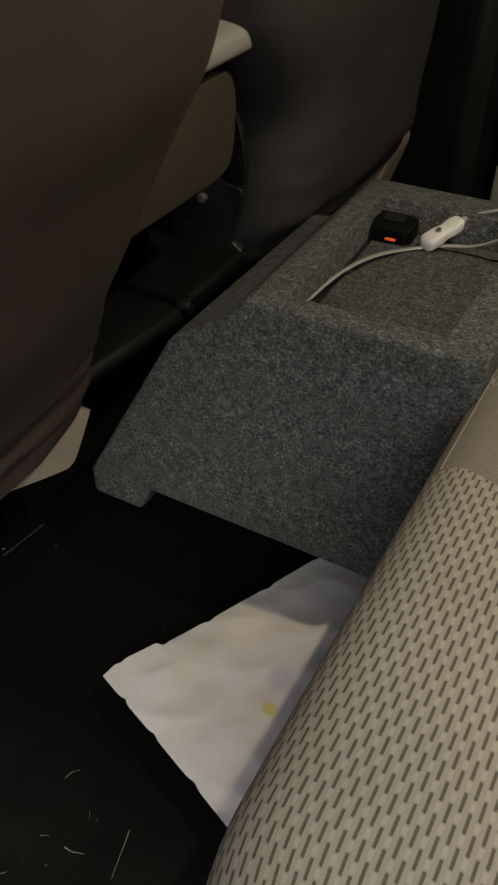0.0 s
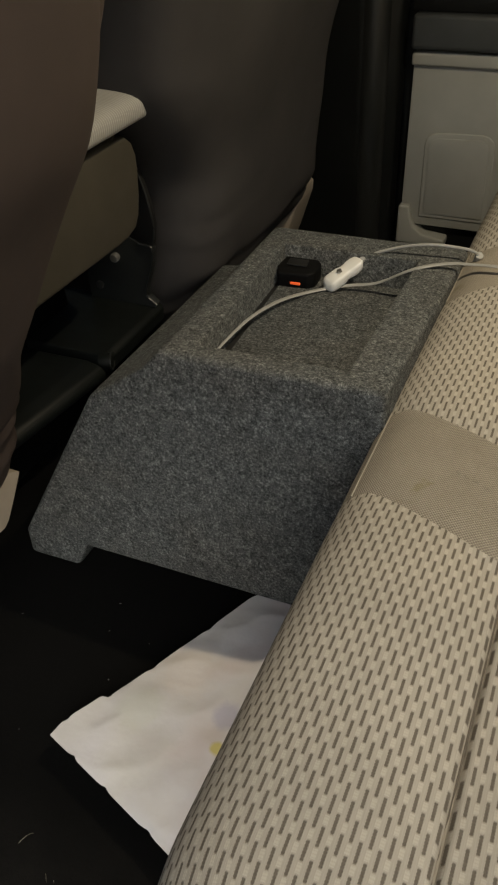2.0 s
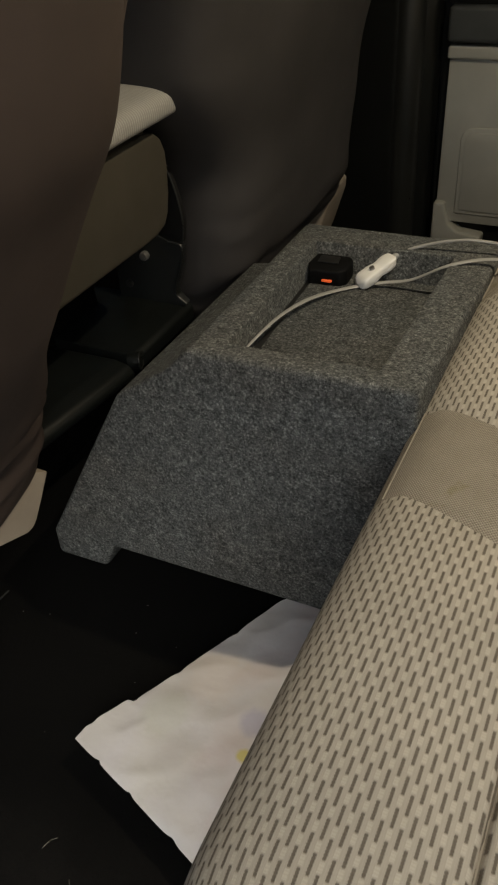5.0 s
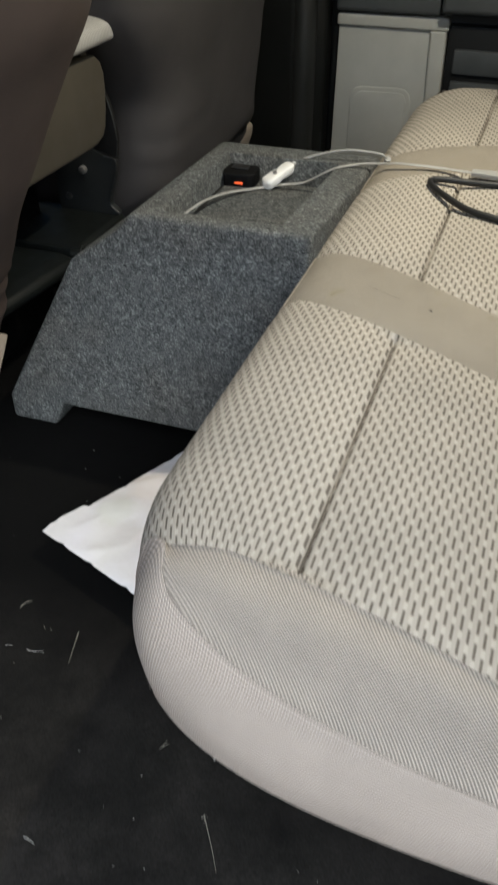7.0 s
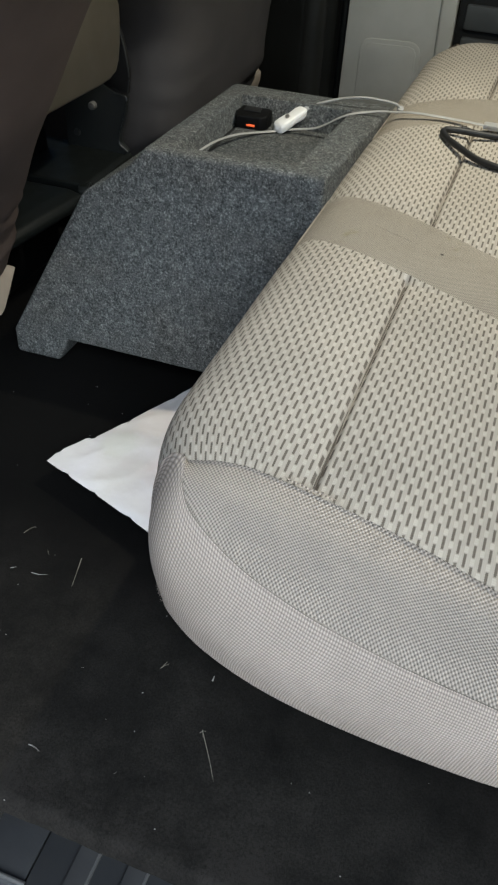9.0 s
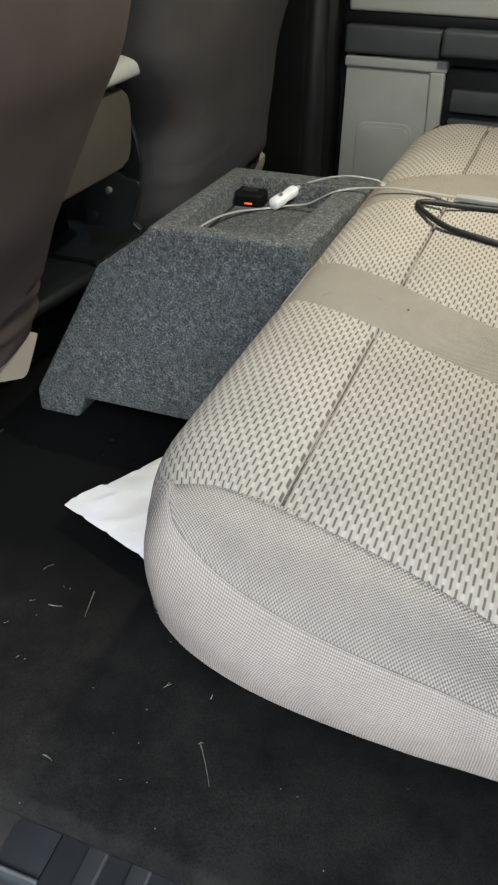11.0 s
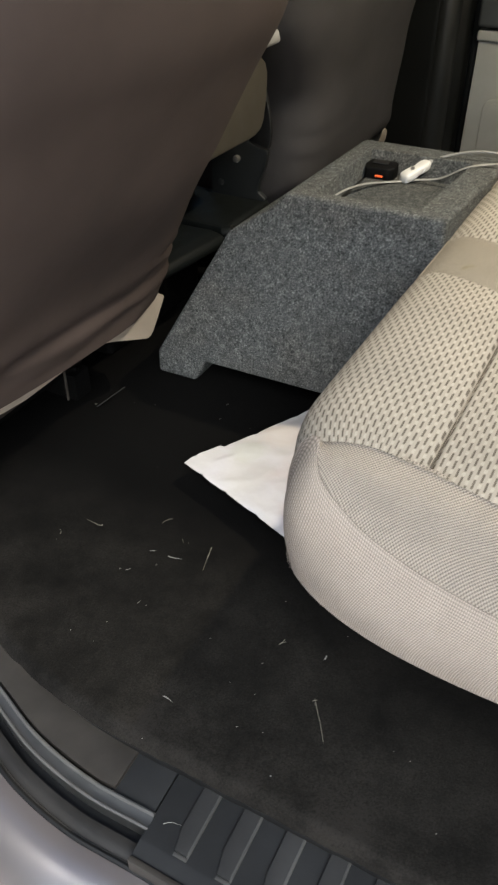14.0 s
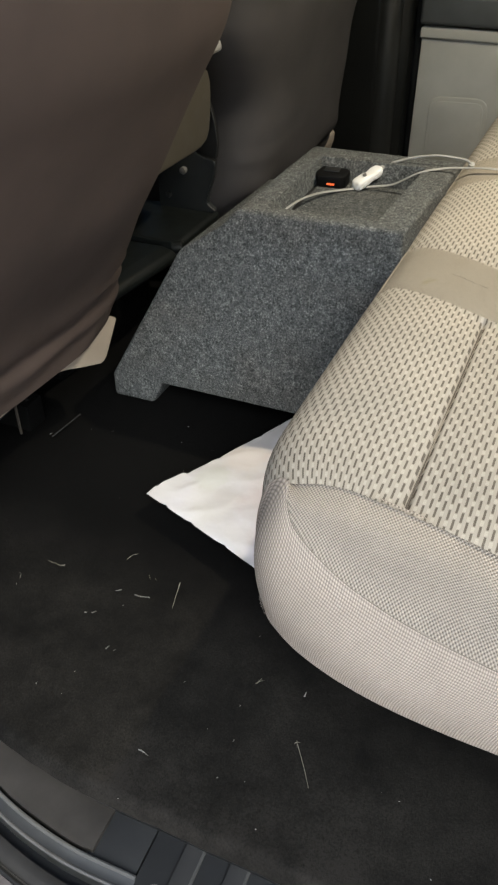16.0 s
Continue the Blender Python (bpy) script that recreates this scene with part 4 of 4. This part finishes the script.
adopt(part("body", console_mesh(), CARPET), carpet_box)
TRAY = prism([(0.2600, 0.0475), (0.401, 0.0490), (0.395, 0.342), (0.2320, 0.342)], "z", 0.255, 0.3205, 0.002)
for v in TRAY.verts:
    v.co.z += 0.0035 - 0.075 * (v.co.y - 0.06)
# Black strip painted in for the dark slot along the tray's left wall.
GAP = prism([(0.2470, 0.0470), (0.2598, 0.0470), (0.2318, 0.345), (0.2240, 0.345)], "z", 0.255, 0.3185, 0.001)
for v in GAP.verts:
    v.co.z += 0.0035 - 0.075 * (v.co.y - 0.06)
adopt(part("slot_shade", GAP, RUBBER, None, "black strip standing for the shaded slot beside the mat"), carpet_box)
adopt(part("tray_mat", TRAY, SHADED_FELT, None, "felt mat in the tray, shade put into its darker colour"), carpet_box)

# ---- loose things ----
pillow = thing("pillow", "small flat white cloth pillow lying on the floor", "pillow", (0.3, -0.15, 0.0))


CORNER, ALONG, OVER = Vector((0.186, -0.235, 0)), Vector((0.433, 0.901, 0)), Vector((0.937, -0.350, 0))


def scallop(f, seed):
    """An edge of shallow bows that meet in small nicks."""
    k = f * 6.3 + 0.45 * math.sin(5 * f + seed) + seed
    return 0.0028 * (1 - abs(math.sin(math.pi * k))) ** 4


def pillow_point(s, t):
    """A point of the pillow's upper side, and how far it is puffed up there."""
    ss = s + 0.018 * math.sin(math.pi * t) * (1 - 2 * s) * 0.6
    tt = t + 0.018 * math.sin(math.pi * s) * (1 - 2 * t) * 0.6
    p = CORNER + ALONG * 0.35 * ss + OVER * 0.385 * tt
    e = (max(0, 1 - abs(2 * s - 1) ** 2.4) * max(0, 1 - abs(2 * t - 1) ** 2.4)) ** 0.55
    w = noise.noise((p.x * 14, p.y * 14, 2)) * 0.0045 + noise.noise((p.x * 34, p.y * 34, 7)) * 0.0028
    w += 0.0036 * max(0.0, 0.5 - abs(noise.noise((p.x * 11 + p.y * 4, p.y * 15 - p.x * 5, 11)))) ** 2 * 4 - 0.0014
    hem = lambda d: max(0.0, 1 - d / 0.05) ** 1.4
    p += OVER * (scallop(s, 0.3) * hem(t) - scallop(s, 0.8) * hem(1 - t)) + ALONG * (scallop(t, 0.12) * hem(s) - scallop(t, 0.5) * hem(1 - s))
    flap = min(1.0, max(0.0, (0.205 - s) / 0.014)) * min(1.0, s / 0.05)
    p -= OVER * 0.0062 * flap * max(0.0, 1 - t / 0.07)
    pucker = math.exp(-((min(s, t, 1 - s, 1 - t) - 0.055) / 0.03) ** 2) * math.sin(95 * (s if min(t, 1 - t) < min(s, 1 - s) else t) + 3 * noise.noise((s * 9, t * 9, 3)))
    p.z = 0.0330 + 0.020 * e ** 1.6 + 0.75 * w * min(1, 3 * e) + 0.002 * (1 - e) + 0.001 * (1 - min(1, 4 * e)) * noise.noise((s * 16, t * 16, 9)) + 0.0002 * pucker
    return p, e


def pillow_mesh():
    n = 110
    top = [[pillow_point(i / n, j / n) for j in range(n + 1)] for i in range(n + 1)]
    bm = grid([[p for p, e in row] for row in top])
    old = bm.verts[:]
    rim = lambda i, j: i in (0, n) or j in (0, n)
    vs = [[old[i * (n + 1) + j] if rim(i, j) else bm.verts.new((p.x, p.y, max(0.004, 0.032 - 0.042 * e ** 2.4))) for j, (p, e) in enumerate(row)] for i, row in enumerate(top)]
    for i in range(n):
        for j in range(n):
            bm.faces.new((vs[i][j], vs[i + 1][j], vs[i + 1][j + 1], vs[i][j + 1]))
    return bm


adopt(part("pillow_body", pillow_mesh(), PILLOW), pillow)

charger = thing("charger", "black plastic charger with an orange indicator light", "charger", (0.262, 0.315, 0.310))
adopt(part("case", prism([(0.230, 0.341), (0.274, 0.343), (0.280, 0.336), (0.282, 0.306), (0.275, 0.297), (0.236, 0.293), (0.2285, 0.312)], "z", 0.3000, 0.3255, 0.003, 3), CHARGER), charger)
adopt(part("socket", prism([(0.238, 0.333), (0.264, 0.334), (0.267, 0.316), (0.240, 0.314)], "z", 0.3257, 0.3277, 0.001), RUBBER), charger)
adopt(part("indicator", box((0.2530, 0.2930, 0.3110), (0.2660, 0.2975, 0.3138), 0.0008), LAMP, None, "small glowing orange indicator"), charger)

switch = thing("cord_switch", "white plastic in-line cord switch", "switch", (0.316, 0.310, 0.325))


def switch_case():
    a, b = Vector((0.299, 0.299, 0.3120)), Vector((0.330, 0.343, 0.3320))
    way = (b - a).normalized()
    side = way.cross(Vector((0, 0, 1))).normalized()
    rows = []
    for i in range(25):
        f = i / 24
        w = 0.0122 * (1 - abs(2 * f - 1) ** 9) ** 0.5 * (1 - 0.13 * math.exp(-((f - 0.56) / 0.10) ** 2) - 0.10 * f)
        rows.append([a.lerp(b, f) + side * max(w, 0.0008) * math.copysign(abs(math.cos(t)) ** 0.45, math.cos(t))
                     + Vector((0, 0, 0.66 * max(w, 0.0008) * math.copysign(abs(math.sin(t)) ** 0.45, math.sin(t)))) for t in (2 * math.pi * k / 20 for k in range(20))])
    bm = grid(rows, closed=True)
    bm.verts.ensure_lookup_table()
    bm.faces.new(bm.verts[:20])
    bm.faces.new(bm.verts[-20:])
    return bm


adopt(part("case", switch_case(), WHITE), switch)
adopt(part("button", cylinder((0.313, 0.317, 0.3215), (0.311, 0.314, 0.3303), 0.0032, 14, 0.001), STEEL, None, "small dark metal button"), switch)
adopt(part("strain_relief", tube([(0.3290, 0.3415, 0.3315), (0.334, 0.3475, 0.3360)], 0.0042, 10), CABLE), switch)

cord = part("power_cord", tube([(0.2545, 0.048, 0.3385), (0.2515, 0.104, 0.3345), (0.2530, 0.172, 0.3285), (0.2630, 0.235, 0.3190), (0.2865, 0.289, 0.3090), (0.3215, 0.3125, 0.3110), (0.3600, 0.3170, 0.3190), (0.402, 0.3160, 0.3440),
                                (0.439, 0.329, 0.3515), (0.473, 0.326, 0.3570), (0.505, 0.315, 0.3640), (0.555, 0.318, 0.3630), (0.60, 0.317, 0.3620), (0.64, 0.315, 0.3610)], 0.0034, 10, 0.4, count=90, start=0.36), CABLE)
tagged(cord, "flat white cord lying across the felt box and bench", "cord")
plug = part("cord_end", prism([(0.60, 0.309), (0.60, 0.325), (0.645, 0.328), (0.70, 0.322), (0.70, 0.310), (0.645, 0.305)], "z", 0.3585, 0.3655, 0.002), CABLE)
tagged(plug, "flat pale end piece of the white cord on the bench", "cord end")
cord = part("lamp_cord", tube([(0.333, 0.347, 0.3355), (0.350, 0.353, 0.3425), (0.373, 0.358, 0.3500), (0.395, 0.360, 0.3555), (0.418, 0.361, 0.3590), (0.443, 0.364, 0.3580), (0.463, 0.364, 0.3565), (0.471, 0.367, 0.350)], 0.0024, 8, 0.8, count=60), CABLE)
tagged(cord, "thin white cord arching from the switch to the plug", "cord")
plug = part("cord_plug", tube([(0.466, 0.376, 0.325), (0.469, 0.372, 0.338), (0.472, 0.366, 0.351)], 0.0050, 12, count=8), CABLE)
tagged(plug, "small pale plug tucked between box and bench", "plug")
crumb = part("crumb", tube([(0.6120, -0.0870, 0.3576), (0.6135, -0.0862, 0.3579), (0.6146, -0.0872, 0.3576)], 0.0008, 6), THREAD)
tagged(crumb, "small brown crumb on the bench's plain band", "crumb")
loop = part("black_cord", tube([(0.86, 0.31, 0.3485), (0.76, 0.298, 0.3565), (0.69, 0.288, 0.3605), (0.617, 0.277, 0.3625), (0.568, 0.268, 0.3655), (0.553, 0.257, 0.3655), (0.560, 0.238, 0.3645), (0.580, 0.212, 0.3640), (0.612, 0.182, 0.3620),
                                (0.648, 0.164, 0.3622), (0.695, 0.151, 0.3600), (0.78, 0.135, 0.3555), (0.88, 0.12, 0.3475)], 0.0044, 10, count=110), RUBBER)
tagged(loop, "thick black cord looped on the bench seat", "cord")


def bit(points, radius, material=None, level=None):
    """A bit of straw or lint lying on the floor, or on the sill at a given level."""
    radius *= 0.68
    pts = [(x, y, (floor_level(x, y) if level is None else level) + radius + 0.0005 * (k % 2)) for k, (x, y) in enumerate(points)]
    bm = tube(pts, radius, 5, taper=True, count=max(8, 3 * len(pts)))
    ob = part("straw_bit", bm, material or STRAW)
    return tagged(ob, "dry straw bit on the black floor" if material is None else "pale lint bit on the black floor", "straw", "bits on the floor")


bit([(0.0902, -0.4087), (0.0934, -0.4151)], 0.0004)
bit([(0.1343, -0.3730), (0.1290, -0.3755), (0.1232, -0.3739), (0.1160, -0.3745), (0.1087, -0.3728)], 0.00055)
bit([(0.1343, -0.3715), (0.1350, -0.3745)], 0.0007, LINT)
bit([(0.2074, -0.3304), (0.2105, -0.3214), (0.2158, -0.3160)], 0.00042)
bit([(0.2493, -0.3441), (0.2548, -0.3505)], 0.00035)
bit([(0.2599, -0.3465), (0.2621, -0.3488)], 0.00035)
bit([(0.2225, -0.3847), (0.2301, -0.3807)], 0.00045, LINT)
bit([(0.2497, -0.3815), (0.2580, -0.3815), (0.2694, -0.3775)], 0.00060, LINT)
bit([(0.2930, -0.3395), (0.2975, -0.3560), (0.2984, -0.3604), (0.3043, -0.3820)], 0.00072)
bit([(0.2044, -0.4303), (0.2080, -0.4295)], 0.00055, LINT)
bit([(0.2135, -0.4278), (0.2181, -0.4235)], 0.00045, LINT)
bit([(0.2595, -0.4683), (0.2618, -0.4633)], 0.00045, LINT)
bit([(0.2702, -0.4666), (0.2715, -0.4650)], 0.00035, LINT)
bit([(0.4448, -0.4398), (0.4480, -0.4355), (0.4514, -0.4316)], 0.00055)
bit([(0.4462, -0.4380), (0.4485, -0.4297)], 0.00050)
bit([(0.5027, -0.4334), (0.5025, -0.4275)], 0.0013, LINT)
bit([(0.5172, -0.4927), (0.5333, -0.5157), (0.5453, -0.5344)], 0.00055)
bit([(0.5136, -0.4931), (0.5160, -0.4905), (0.5190, -0.4894)], 0.00060)
bit([(0.5150, -0.4890), (0.5172, -0.4935), (0.5178, -0.4965)], 0.00045)
bit([(0.3627, -0.5672), (0.3692, -0.5676), (0.3759, -0.5695)], 0.00060, LINT)
bit([(0.3655, -0.5660), (0.3700, -0.5690)], 0.00045)
bit([(0.4240, -0.6660), (0.4300, -0.6615), (0.4406, -0.6593)], 0.00050, LINT, -0.0575)
bit([(0.4232, -0.6668), (0.4246, -0.6655)], 0.00090, LINT, -0.0575)
bit([(-0.0560, -0.1360), (-0.0530, -0.1335)], 0.00110, LINT)
bit([(0.3714, -0.6230), (0.3722, -0.6225)], 0.00070, LINT)
bit([(0.1440, -0.0320), (0.1470, -0.0310)], 0.00045, LINT)
for x, y in ((0.3678, -0.4721), (0.4218, -0.3758), (0.4540, -0.5624), (0.5125, -0.3895), (0.2442, -0.4028)):
    bit([(x, y), (x + 0.0018, y + 0.0012)], 0.00036, LINT)


def specks():
    """Dust and lint grains scattered over the floor and the sill."""
    rnd = random.Random(11)
    bm = bmesh.new()
    for k in range(26):
        x, y = rnd.uniform(0.0, 1.0), rnd.uniform(-0.60, -0.02) if k % 3 else rnd.uniform(-0.60, -0.45)
        r = rnd.choice((0.0003, 0.0004, 0.0005))
        way = Vector((rnd.uniform(-1, 1), rnd.uniform(-1, 1), 0)).normalized()
        side = Vector((-way.y, way.x, 0))
        c = Vector((x, y, floor_level(x, y) + 0.0003))
        base = [bm.verts.new(c + way * r * a + side * r * b) for a, b in ((-1.6, -0.8), (1.3, -1), (1.7, 0.7), (-1.1, 1))]
        tip = bm.verts.new(c + Vector((0, 0, r)))
        for i in range(4):
            bm.faces.new((base[i], base[(i + 1) % 4], tip))
    return bm


dust = part("dust_specks", specks(), LINT)
tagged(dust, "tiny pale dust and lint specks on the floor", "dust", kind="stuff")
